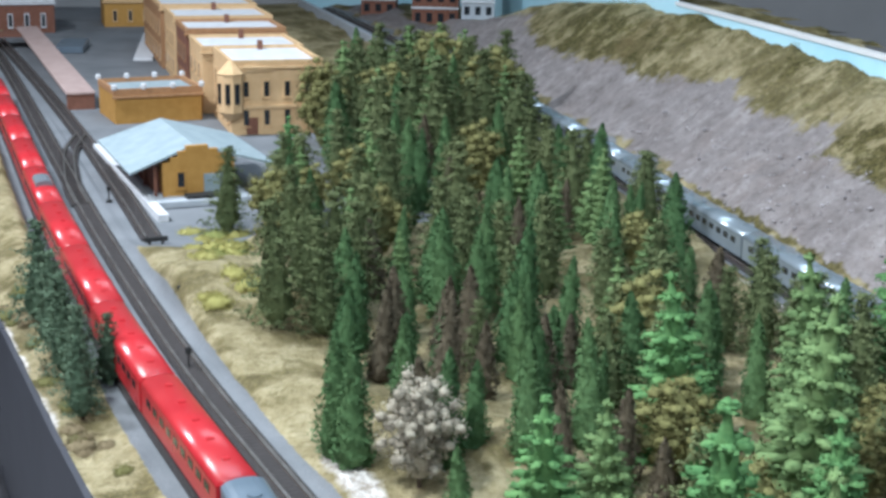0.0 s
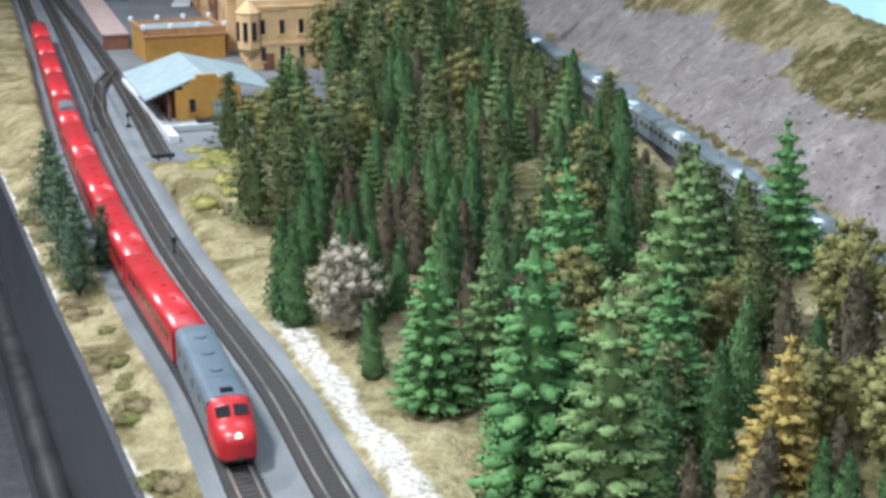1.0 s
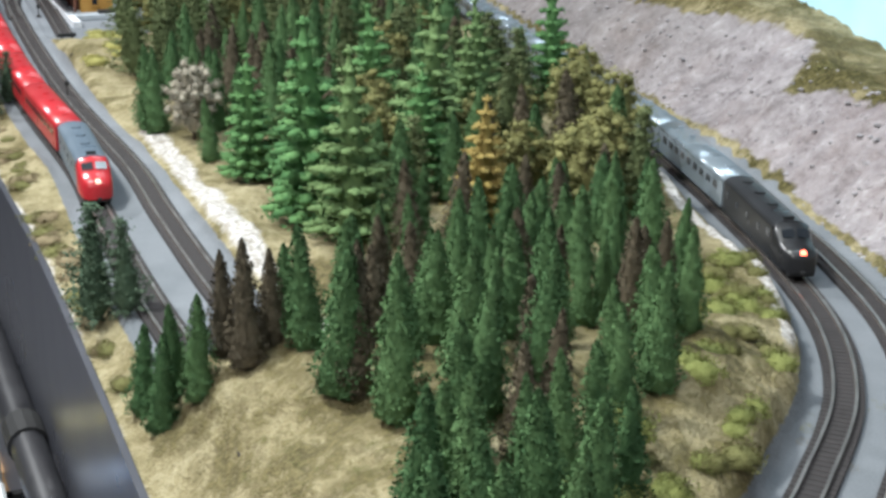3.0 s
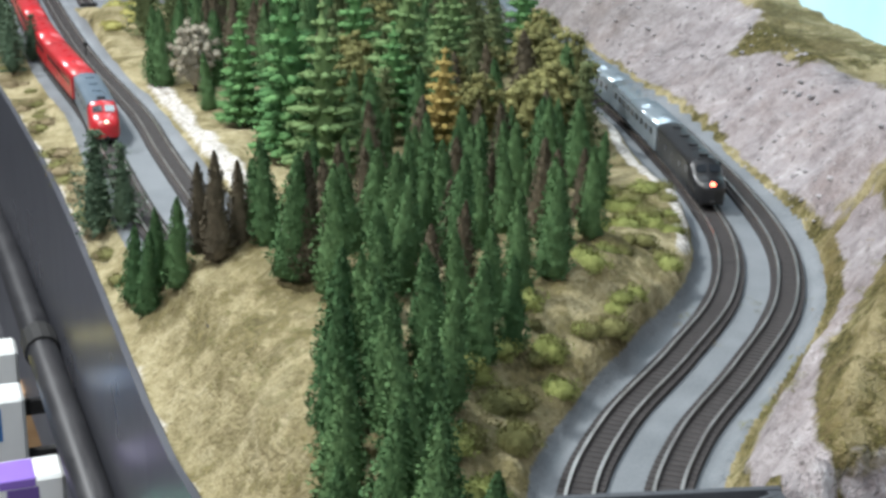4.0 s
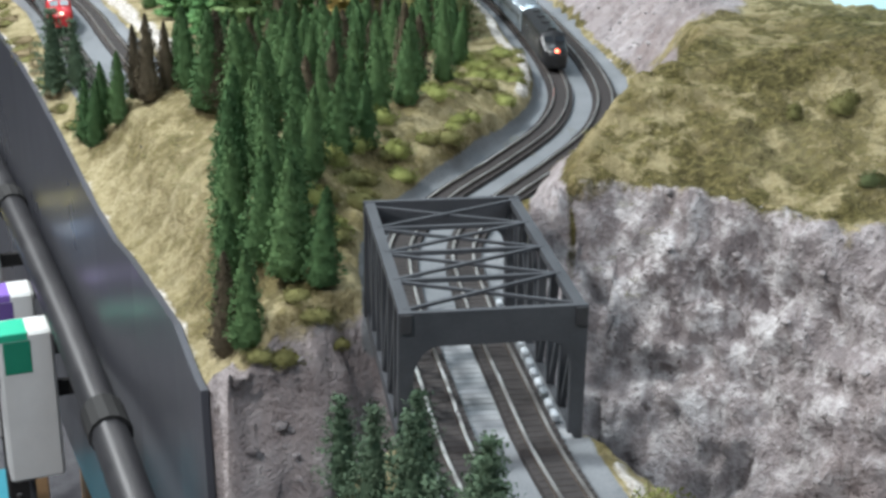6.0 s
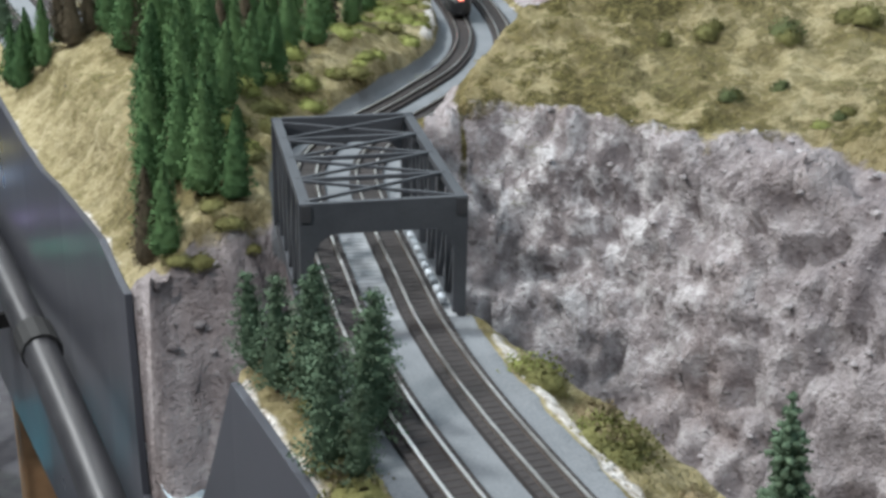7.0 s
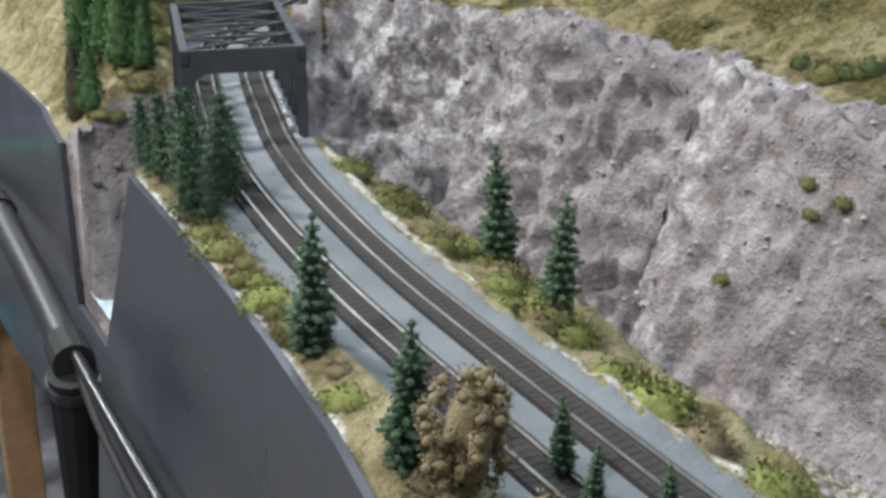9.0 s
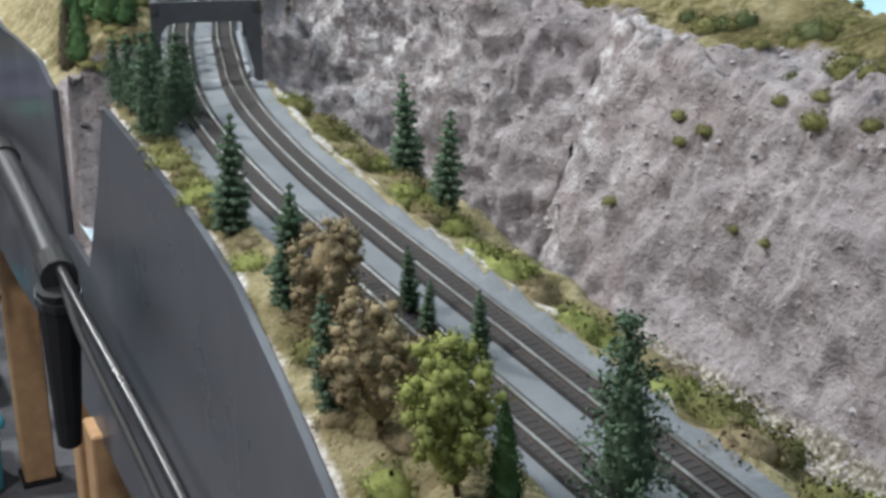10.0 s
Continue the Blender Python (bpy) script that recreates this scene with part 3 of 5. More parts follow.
def build_track(line, label, near=None, z=0.0):
    """near: the stretch of y along which the sleepers are pieces of their own."""
    th = base("track", 0, 0, 0, 0, label, "railway track")
    mesh_ob("ballast", *sweep(line, [(-0.155, z - 0.025), (-0.15, z + 0.018), (0.15, z + 0.018), (0.155, z - 0.025)]), MAT["ballast"], th, "dark brown strip under the sleepers")
    for s in (-1, 1):
        c = 0.086 * s
        rail = mesh_ob("rail", *sweep(line, [(c - 0.014, z + 0.02), (c - 0.006, z + 0.03), (c - 0.006, z + 0.045), (c + 0.006, z + 0.045), (c + 0.006, z + 0.03), (c + 0.014, z + 0.02)]), MAT["railside"], th, "weathered brown rail web")
        mesh_ob("railhead", *sweep(line, [(c - 0.0115, z + 0.0452), (c - 0.0115, z + 0.054), (c + 0.0115, z + 0.054), (c + 0.0115, z + 0.0452)]), MAT["rail"], rail, "worn bright railhead")
    d = smooth_line(line[:: max(1, len(line) // 60)], 0.075)
    g = np.gradient(d, axis=0)
    ang = np.arctan2(g[:, 1], g[:, 0]) - math.pi / 2
    v, f = [], []
    cube = [(-0.15, -0.016), (0.15, -0.016), (0.15, 0.016), (-0.15, 0.016)]
    count = 0
    for (x, y), a in zip(d, ang):
        if near and near[0] < y < near[1] and count < 140:
            count += 1
            o = new("sleeper", SLEEPER)
            o.parent = th
            o.matrix_basis = Matrix.Translation((x * U, y * U, z * U)) @ Matrix.Rotation(a, 4, "Z")
            continue
        c, s, n = math.cos(a), math.sin(a), len(v)
        for h in (0.0, 0.022):
            v += [(x + c * p - s * q, y + s * p + c * q, z + h) for p, q in cube]
        f += [(n + 4, n + 5, n + 6, n + 7)] + [(n + i, n + (i + 1) % 4, n + 4 + (i + 1) % 4, n + 4 + i) for i in range(4)]
    tagged(mesh_ob("sleeper", v, f, MAT["tie"], th), kind="stuff")
    return th


build_track(R1, "inner track of the double line across the bridge", (-8.5, 1.9))
build_track(R2, "outer track of the double line across the bridge", (-8.5, 1.9))
build_track(L1, "aisle-side main track carrying the red train", (8, 12))
build_track(L2, "main track beside the white scree bank", (8, 16))
build_track(L3, "siding track ending at the depot")
# crossover between main and siding
XO = smooth_line([(-6.5, 25.35), (-6.75, 26.6), (-6.95, 28.2), (-7.05, 29.4), (-7.0, 31.0)])
build_track(XO, "short turnout track joining main and siding", z=0.004)


# ---------------------------------------------------------------- bridge
def build_bridge():
    W, Ln, H = 0.55, 2.05, 0.83
    th = base("truss_bridge", 0, 0, 0, 0, "dark grey through-truss railway bridge over the gorge", "bridge")
    boxed("deck", -W + 0.02, W - 0.02, -0.12, Ln + 0.1, -0.16, -0.03, MAT["deck"], th, "pale grey bridge deck", 0.01)
    for y in np.linspace(0.12, Ln - 0.12, 24):
        boxed("deck_tie", -W + 0.05, W - 0.05, y - 0.022, y + 0.022, -0.03, -0.0265, MAT["deck"], th)
    P = 6
    ys = np.linspace(0, Ln, P + 1)
    for s in (-1, 1):
        x = s * W
        t = base("side_truss", 0, 0, 0)
        t.parent = th
        part("top_chord", bar(bmesh.new(), (x, -0.02, H), (x, Ln + 0.02, H), 0.075, 0.05), MAT["steel"], t)
        part("bottom_chord", bar(bmesh.new(), (x, -0.04, -0.08), (x, Ln + 0.04, -0.08), 0.06, 0.10), MAT["steel"], t)
        for i, y in enumerate(ys):
            part("post", bar(bmesh.new(), (x, y, -0.06), (x, y, H), 0.05, 0.055 if 0 < i < P else 0.09), MAT["steel"], t)
        for i in range(P):
            a, b = (ys[i], ys[i + 1]) if i < P // 2 else (ys[i + 1], ys[i])
            part("diagonal", bar(bmesh.new(), (x + 0.004 * s, a, H - 0.02), (x + 0.004 * s, b, -0.05), 0.035, 0.04), MAT["steel"], t)
    Q = 4
    qs = np.linspace(0.03, Ln - 0.03, Q + 1)
    for i, y in enumerate(qs):
        if 0 < i < Q:
            part("top_strut", bar(bmesh.new(), (-W, y, H + 0.006), (W, y, H + 0.006), 0.03, 0.03), MAT["steel"], th)
        if i < Q:
            for s in (-1, 1):
                part("top_brace", bar(bmesh.new(), (-W * s, y, H + 0.012 + 0.006 * s), (W * s, qs[i + 1], H + 0.012 + 0.006 * s), 0.026, 0.02), MAT["steel"], th)
    for y, name in ((-0.03, "near"), (Ln + 0.03, "far")):
        bm = bmesh.new()
        arch = [(-W - 0.045, -0.1), (-W - 0.045, H + 0.03), (W + 0.045, H + 0.03), (W + 0.045, -0.1), (W - 0.05, -0.1), (W - 0.05, 0.42)]
        arch += [(W - 0.05 - 0.17 * (1 - math.cos(a)), 0.42 + 0.21 * math.sin(a)) for a in np.linspace(0.25, math.pi / 2, 6)]
        arch += [(-W + 0.05 + 0.17 * (1 - math.cos(a)), 0.42 + 0.21 * math.sin(a)) for a in np.linspace(math.pi / 2, 0.25, 6)]
        arch += [(-W + 0.05, 0.42), (-W + 0.05, -0.1)]
        vs = [bm.verts.new((px, y - 0.02, pz)) for px, pz in arch]
        fc = bm.faces.new(vs)
        r = bmesh.ops.extrude_face_region(bm, geom=[fc])
        bmesh.ops.translate(bm, vec=(0, 0.04, 0), verts=[q for q in r["geom"] if isinstance(q, bmesh.types.BMVert)])
        bmesh.ops.recalc_face_normals(bm, faces=bm.faces)
        part("portal", bm, MAT["steel"], th)
        for s in (-1, 1):
            boxed("gusset", s * W - 0.035, s * W + 0.035, y - 0.035 if name == "near" else y + 0.021, y - 0.021 if name == "near" else y + 0.035, H - 0.1, H + 0.02, MAT["steel_dark"], th, "dark joint plate")
    for y in (-0.22, Ln + 0.18):
        boxed("abutment", -W - 0.12, W + 0.12, y - 0.12, y + 0.1, -2.3, -0.1, MAT["deck"], th, "grey concrete abutment", 0.02)
    rng = random.Random(4)
    for y in np.linspace(0.1, Ln - 0.1, 13):
        boxed("guard_block", 0.42, 0.47, y - 0.05, y + 0.05, -0.006, 0.05 + 0.02 * rng.random(), MAT["concrete"], th, "pale block along the deck edge", 0.012)
    return th


build_bridge()


# ---------------------------------------------------------------- trees
def soup(centres, sizes, rng, outward, flat=0.0):
    """Small bent leaves (two triangles each) round the centres, facing outward; with their soft normals."""
    n = len(centres)
    a = rng.normal(size=(n, 3))
    a[:, 2] *= 1 - flat
    a /= np.linalg.norm(a, axis=1)[:, None]
    b = np.cross(a, rng.normal(size=(n, 3)))
    b /= np.linalg.norm(b, axis=1)[:, None]
    o = outward / (np.linalg.norm(outward, axis=1)[:, None] + 1e-9)
    b *= np.where(np.sum(np.cross(b, a) * o, 1) < 0, -1, 1)[:, None]
    s = np.asarray(sizes)[:, None]
    quad = np.stack([centres - a * s, centres + b * s * 0.6, centres + a * s, centres - b * s * 0.6], 1)
    i = np.arange(n)[:, None] * 4
    faces = np.concatenate([i + [0, 1, 2], i + [0, 2, 3]]).tolist()
    soft = o + 0.5 * np.cross(b, a)
    soft /= np.linalg.norm(soft, axis=1)[:, None] + 1e-9
    return quad.reshape(-1, 3).tolist(), faces, np.repeat(soft, 4, axis=0).tolist()


def core(profile, rng, n=9):
    """A rough inner body so that the crown is dense: rings of (height, radius)."""
    v, f = [], []
    for z, r in profile:
        for k in range(n):
            a = 2 * math.pi * k / n
            q = r * (0.8 + 0.4 * rng.rand())
            v.append((q * math.cos(a), q * math.sin(a), z))
    for i in range(len(profile) - 1):
        for k in range(n):
            a, b = i * n + k, i * n + (k + 1) % n
            f.append((a, b, b + n, a + n))
    return v, f


def lumps(centres, axes, scale, rng):
    """Rough little bodies (twenty faces each) that fill the tufts; with outward normals."""
    bm = bmesh.new()
    bmesh.ops.create_icosphere(bm, subdivisions=1, radius=1.0)
    unit = np.array([v.co for v in bm.verts])
    tri = np.array([[v.index for v in f.verts] for f in bm.faces])
    bm.free()
    v, f, n = [], [], []
    for p, (ax, ay), k in zip(centres, axes, scale):
        turn = np.array([[ax, -ay, 0], [ay, ax, 0], [0, 0, 1]])
        f += (tri + len(v)).tolist()
        v += ((unit * (0.8 + 0.4 * rng.rand(len(unit), 1)) * k) @ turn.T + p).tolist()
        n += (unit @ turn.T).tolist()
    return v, f, n


def leafy_mesh(name, v, f, soft, mat):
    me = bpy.data.meshes.new(name)
    me.from_pydata((np.array(v) * U).tolist(), [], f)
    me.materials.append(MAT[mat])
    me.shade_smooth()
    me.normals_split_custom_set_from_vertices(soft + [(0, 0, 0)] * (len(v) - len(soft)))
    return me


def tree_mesh(kind, seed):
    """Crown vertices, faces and leaf normals for a tree one unit high."""
    rng = np.random.RandomState(seed)
    c, o, filled = [], [], []
    if kind in ("spruce", "column"):
        tiers, prof = (10, []) if kind == "spruce" else (12, [])
        for i in range(tiers):
            u = i / (tiers - 1)
            z = 0.085 + 0.87 * u
            r = 0.24 * (1 - u) ** 0.85 + 0.018 if kind == "spruce" else 0.13 * (1 - u ** 2.6) * (0.7 + 0.5 * rng.rand()) + 0.016
            prof += [(z - 0.02, r * 0.6), (z + 0.045, r * 0.3)]
            m = max(4, int(round(9 * (r / 0.24) ** 0.7 + 2)))
            for k in range(m):
                a = 2 * math.pi * (k + 0.5 * (i % 2) + 0.35 * rng.rand()) / m
                ln = r * (0.78 + 0.3 * rng.rand())
                q = max(10, int(46 * (1 - 0.65 * u)))
                e = rng.normal(size=(q, 3))
                e /= np.linalg.norm(e, axis=1)[:, None]
                size = 0.3 + 0.7 * min(1, r / 0.2)
                puff = e * [0.05 * size, 0.05 * size, 0.030 * (0.4 + 0.6 * size)] * (0.75 + 0.35 * rng.rand(q)[:, None])
                reach = ln * (0.62 + 0.33 * rng.rand(q))
                mid = 0.68 * ln
                filled.append(((mid * math.cos(a), mid * math.sin(a), z + 0.015 - 0.2 * (mid - 0.5 * r) * (1 - 0.5 * u)), (math.cos(a), math.sin(a)), (0.33 * ln + 0.01, 0.036 * size, 0.021 * (0.4 + 0.6 * size))))
                c.append(puff + np.stack([reach * math.cos(a), reach * math.sin(a), z + 0.015 - 0.2 * (reach - 0.5 * r) * (1 - 0.5 * u)], 1))
                o.append(e * [1, 1, 1.6] + [0.35 * math.cos(a), 0.35 * math.sin(a), 0.25])
        c, o = np.vstack(c), np.vstack(o)
        s = 0.007 + 0.006 * rng.rand(len(c))
        body = core(prof + [(1.0, 0.003)], rng)
        flat = 0.2
    elif kind == "cone":
        n = 2900
        u = rng.rand(n) ** 1.25
        z = 0.03 + 0.97 * u
        a = rng.rand(n) * 2 * math.pi
        ph = rng.rand(4) * 6.28
        rag = 1 + 0.14 * np.sin(3 * a + 9 * u + ph[0]) + 0.12 * np.sin(5 * a - 23 * u + ph[1]) + 0.10 * np.sin(41 * u + 2 * a + ph[2])
        r = 0.168 * (1 - u) ** 0.7 * rag * (0.78 + 0.34 * rng.rand(n)) * (0.62 + 0.38 * np.minimum(1, u * 6))
        c = np.stack([r * np.cos(a), r * np.sin(a), z - 0.02 * r], 1)
        bumpy = 0.9 * np.sin(41 * u + 2 * a + ph[2] + 1.2)
        o = np.stack([np.cos(a), np.sin(a), 0.25 + 0.5 * bumpy], 1) + 0.25 * rng.normal(size=(n, 3))
        s = 0.008 + 0.009 * rng.rand(n)
        body = core([(0.03, 0.06)] + [(0.05 + 0.93 * q, 0.118 * (1 - q) ** 0.7 + 0.002) for q in np.linspace(0, 1, 8)], rng)
        flat = -0.5
    elif kind == "pine":
        tiers = 10
        for i in range(tiers):
            u = i / (tiers - 1)
            z, r = 0.10 + 0.85 * u, 0.27 * (1 - u) ** 0.75 + 0.03
            m = 9 if u < 0.7 else 6
            for k in range(m):
                a = 2 * math.pi * (k + rng.rand()) / m
                ln = r * (0.55 + 0.6 * rng.rand())
                q = 42
                w = rng.rand(q) ** 0.6
                e = rng.normal(size=(q, 3))
                c.append(np.stack([ln * w * math.cos(a), ln * w * math.sin(a), z + 0.03 * w], 1) + e * [0.03, 0.03, 0.014] + [0, 0, 0.06 * (rng.rand() - 0.5)])
                o.append(e * [0.8, 0.8, 1.2] + [0.5 * math.cos(a), 0.5 * math.sin(a), 0.3])
        c, o = np.vstack(c), np.vstack(o)
        s = 0.010 + 0.009 * rng.rand(len(c))
        body = core([(0.06, 0.05), (0.2, 0.13), (0.55, 0.08), (0.95, 0.01)], rng, 7)
        flat = 0.4
    else:
        m = 84
        for k in range(m):
            d = rng.normal(size=3)
            d /= np.linalg.norm(d)
            p = d * [0.31, 0.31, 0.39] * (0.5 + 0.52 * rng.rand()) + [0, 0, 0.56]
            q = 54
            filled.append((tuple(p), (1, 0), (0.048, 0.048, 0.042)))
            e = rng.normal(size=(q, 3))
            e /= np.linalg.norm(e, axis=1)[:, None]
            c.append(p + e * 0.078 * (0.55 + 0.6 * rng.rand(q)[:, None]))
            o.append(e + 0.4 * d + [0, 0, 0.15])
        c, o = np.vstack(c), np.vstack(o)
        c[:, 2] = np.maximum(c[:, 2], 0.05)
        s = 0.009 + 0.008 * rng.rand(len(c))
        body = core([(0.14, 0.06), (0.3, 0.13), (0.55, 0.15), (0.75, 0.1), (0.85, 0.02)], rng)
        flat = 0
    v, f, soft = soup(c, s, rng, o, flat)
    if filled:
        lv, lf, ln = lumps(*zip(*filled), rng)
        n = len(v)
        v, f, soft = v + lv, f + [tuple(q + n for q in face) for face in lf], soft + ln
    n = len(v)
    return v + body[0], f + [tuple(q + n for q in face) for face in body[1]], soft


TREE_LABEL = {}
PROTOS = {}
PROTO_N = 3


def tree_proto(kind, mat, label, name, n=PROTO_N):
    """Unit-high prototypes, kept out of sight below the floor until copied; returned as mesh pairs."""
    out = []
    for i in range(n):
        crown = leafy_mesh("crown", *tree_mesh(kind, 11 * i + len(PROTOS) * 101 + 5), mat)
        bm = bmesh.new()
        tube(bm, (0, 0, -0.06), (0, 0, 0.9), 0.022, 0.006, 7)
        if kind == "bush":
            for k in range(5):
                a = 2 * math.pi * k / 5
                tube(bm, (0, 0, 0.15 + 0.04 * k), (0.2 * math.cos(a), 0.2 * math.sin(a), 0.5 + 0.05 * k), 0.012, 0.004, 5)
        bmesh.ops.scale(bm, vec=(U, U, U), verts=bm.verts)
        trunk = bpy.data.meshes.new("trunk")
        bm.to_mesh(trunk)
        bm.free()
        trunk.materials.append(MAT["bark"])
        out.append((crown, trunk))
    PROTOS[name] = out
    TREE_LABEL[name] = (label, "bush" if kind == "bush" and "bush" in label else "tree")


tree_proto("spruce", "spruce", "bright green model spruce with fluffy tiers", "spruce")
tree_proto("spruce", "spruce_olive", "olive green model spruce with fluffy tiers", "spruce_olive", 2)
tree_proto("cone", "cone", "slim dark green model fir on the dry ground", "fir", 4)
tree_proto("cone", "cone_brown", "slim brown-green model fir among the firs", "fir_brown", 2)
tree_proto("pine", "pine", "dark open-branched model pine in the forest", "pine", 3)
tree_proto("pine", "pine_grey", "grey-green model spruce beside the track", "pine_grey", 3)
tree_proto("pine", "pine_grey", "dense grey-green model spruce beside the gorge track", "spruce_grey", 3)
tree_proto("column", "pine_grey", "narrow dark grey-green model spruce beside the gorge track", "spruce_dark", 2)
tree_proto("bush", "leaf_grey", "pale grey-brown model broadleaf tree", "grey_tree", 1)
tree_proto("spruce", "leaf_ochre", "golden ochre autumn model tree", "ochre_tree", 1)
tree_proto("bush", "leaf_olive", "olive green model broadleaf tree", "olive_tree", 2)
tree_proto("bush", "leaf_brown", "brown-green model broadleaf tree", "brown_tree", 2)
tree_proto("bush", "leaf_lime", "lime green model broadleaf tree", "lime_tree", 2)
_pick = random.Random(12)
TREES = []


def plant(kind, x, y, h, wide=1.0, z=None):
    crown, trunk = PROTOS[kind][_pick.randrange(len(PROTOS[kind]))]
    label, cat = TREE_LABEL[kind]
    th = new({"fir_brown": "fir", "spruce_olive": "spruce", "spruce_dark": "spruce", "pine_grey": "spruce", "spruce_grey": "spruce"}.get(kind, kind))
    th.empty_display_size = 0.01
    tagged(th, label, cat, "trees of the model forest")
    zz = height(x, y) if z is None else z
    m = pose(x * U, y * U, (zz - 0.02) * U, _pick.uniform(-4.5, 4.5), _pick.uniform(-4.5, 4.5), _pick.uniform(0, 360))
    th.matrix_world = m @ Matrix.Diagonal((h * wide, h * wide, h, 1))
    for name, me in (("crown", crown), ("trunk", trunk)):
        o = new(name, me)
        o.parent = th
    TREES.append((x, y))
    return th


def free_of_trees(x, y, gap):
    return all((x - a) ** 2 + (y - b) ** 2 > gap * gap for a, b in TREES)


for x, y, h in ((-2.26, 13.47, 1.48), (-1.62, 11.6, 2.15), (-0.37, 12.85, 1.4), (1.94, 16.4, 1.7), (-0.6, 15.4, 1.75)):
    plant("spruce", x, y, h, 1.15)
for x, y, h in ((-1.78, 13.66, 1.35), (-1.33, 10.82, 1.9), (-0.3, 13.64, 2.05), (0.59, 15.2, 1.5), (0.86, 15.9, 1.75)):
    plant("spruce_olive", x, y, h, 1.12)
plant("ochre_tree", 0.0, 11.3, 1.4, 1.15)
plant("grey_tree", -2.95, 14.87, 1.06, 1.0)
for x, y, h in ((1.9, 12.97, 1.2), (1.73, 14.2, 1.2), (0.6, 12.3, 1.0)):
    plant("olive_tree", x, y, h, 0.95)
for x, y, h in ((-2.74, 14.1, 0.78), (-3.42, 15.45, 1.12), (-3.53, 15.74, 1.14), (-2.96, 7.8, 0.74), (-2.78, 7.46, 0.84), (-1.99, 7.36, 0.96), (-1.49, 6.18, 1.08), (-1.83, 6.71, 1.1), (-2.1, 7.9, 0.8), (-3.08, 7.55, 0.8)):
    plant("fir", x, y, h, 1.1)
for x, y, h in ((-0.91, 2.2, 0.8), (-1.17, 2.42, 1.0), (-1.5, 2.05, 0.82), (-1.36, 2.9, 0.95), (-1.05, 2.8, 0.85), (-1.6, 3.4, 0.95), (-1.2, 3.35, 0.9), (-1.6, 4.1, 1.0), (-1.28, 3.9, 0.9)):
    plant("fir", x, y, h, 1.25)
for x, y, h in ((-2.43, 7.42, 0.98), (-1.72, 6.68, 1.06), (-1.66, 2.3, 0.9), (-2.25, 7.6, 0.8), (-2.58, 7.7, 0.86), (-1.7, 7.1, 0.9)):
    plant("fir_brown", x, y, h)
plant("fir", -3.22, 7.88, 0.74, 1.2)
for x, y, h in ((-3.71, 9.54, 1.12), (-3.43, 9.39, 0.86), (-6.45, 19.7, 1.2), (-6.2, 18.9, 1.1), (-6.02, 18.2, 1.1), (-5.85, 17.6, 0.95), (-5.78, 17.15, 0.8), (-5.6, 17.9, 0.75)):
    plant("pine_grey", x, y, h)
for x, y, h in ((1.72, -3.03, 1.06), (1.84, -4.15, 1.0), (-0.03, -4.69, 1.02), (0.3, -6.25, 0.98), (0.42, -7.78, 0.82), (1.1, -6.6, 0.55), (1.14, -6.95, 0.45), (1.44, -7.3, 0.5)):
    plant("spruce_dark", x, y, h, 1.05)
for x, y, h in ((-0.85, -0.95, 0.8), (-0.64, -2.0, 0.95), (-0.40, -1.75, 0.95), (-0.98, -0.6, 0.7), (-0.66, -1.25, 0.85), (-0.28, -1.4, 0.75), (-0.52, -2.15, 0.6), (-0.55, -0.85, 0.75), (1.8, -9.2, 1.15)):
    plant("spruce_grey", x, y, h, 0.95)
plant("brown_tree", 0.52, -6.75, 0.85, 1.0)
plant("brown_tree", 0.64, -8.2, 0.95, 1.0)
plant("lime_tree", 0.9, -9.1, 1.0, 0.9)
plant("fir", 1.12, -9.25, 0.65)
for x, y, h in ((-4.39, 23.6, 1.25), (-3.9, 19.0, 1.45), (-3.35, 19.5, 1.1), (-3.6, 21.5, 1.2), (-2.2, 22.3, 1.5), (-3.1, 20.3, 1.3)):
    plant("pine", x, y, h)
plant("spruce", -3.5, 25.6, 1.35)
for x, y, h in ((1.5, 33.0, 1.8), (-0.2, 35.5, 1.6), (-1.5, 34.5, 1.3), (0.4, 31, 1.6)):
    plant("pine", x, y, h)


def grow_forest(seed, count, y0, y1, kinds, gap, h0, h1, left, right_gap):
    rng = random.Random(seed)
    made = tries = 0
    while made < count and tries < 6000:
        tries += 1
        y = rng.uniform(y0, y1)
        xr = float(np.interp(y, R1[:, 1], R1[:, 0])) - right_gap
        xl = float(np.interp(y, [p[0] for p in left], [p[1] for p in left]))
        if xr <= xl:
            continue
        x = rng.uniform(xl, xr)
        if not free_of_trees(x, y, gap):
            continue
        plant(rng.choice(kinds), x, y, rng.uniform(h0, h1), rng.uniform(0.95, 1.3))
        made += 1


grow_forest(2, 16, 2.6, 5.2, ["fir"] * 6 + ["fir_brown"], 0.29, 0.72, 1.0, [(2.1, -1.75), (4, -1.6), (5.2, -1.55)], 0.95)
grow_forest(3, 64, 4.8, 11.2, ["fir"] * 7 + ["fir_brown"] * 2, 0.34, 0.68, 0.98, [(4.8, -1.5), (6, -1.55), (8, -1.75), (9.5, -1.5), (11.2, -0.6)], 1.25)
grow_forest(5, 30, 11.5, 16, ["pine", "fir", "olive_tree", "fir_brown"], 0.4, 0.8, 1.2, [(11.5, -0.9), (13, -1.2), (16, -2.5)], 0.95)
grow_forest(9, 30, 15.2, 19.2, ["fir"] * 4 + ["fir_brown", "pine"], 0.3, 0.75, 1.15, [(15.2, -2.8), (17, -3.3), (19.2, -3.6)], 3.6)
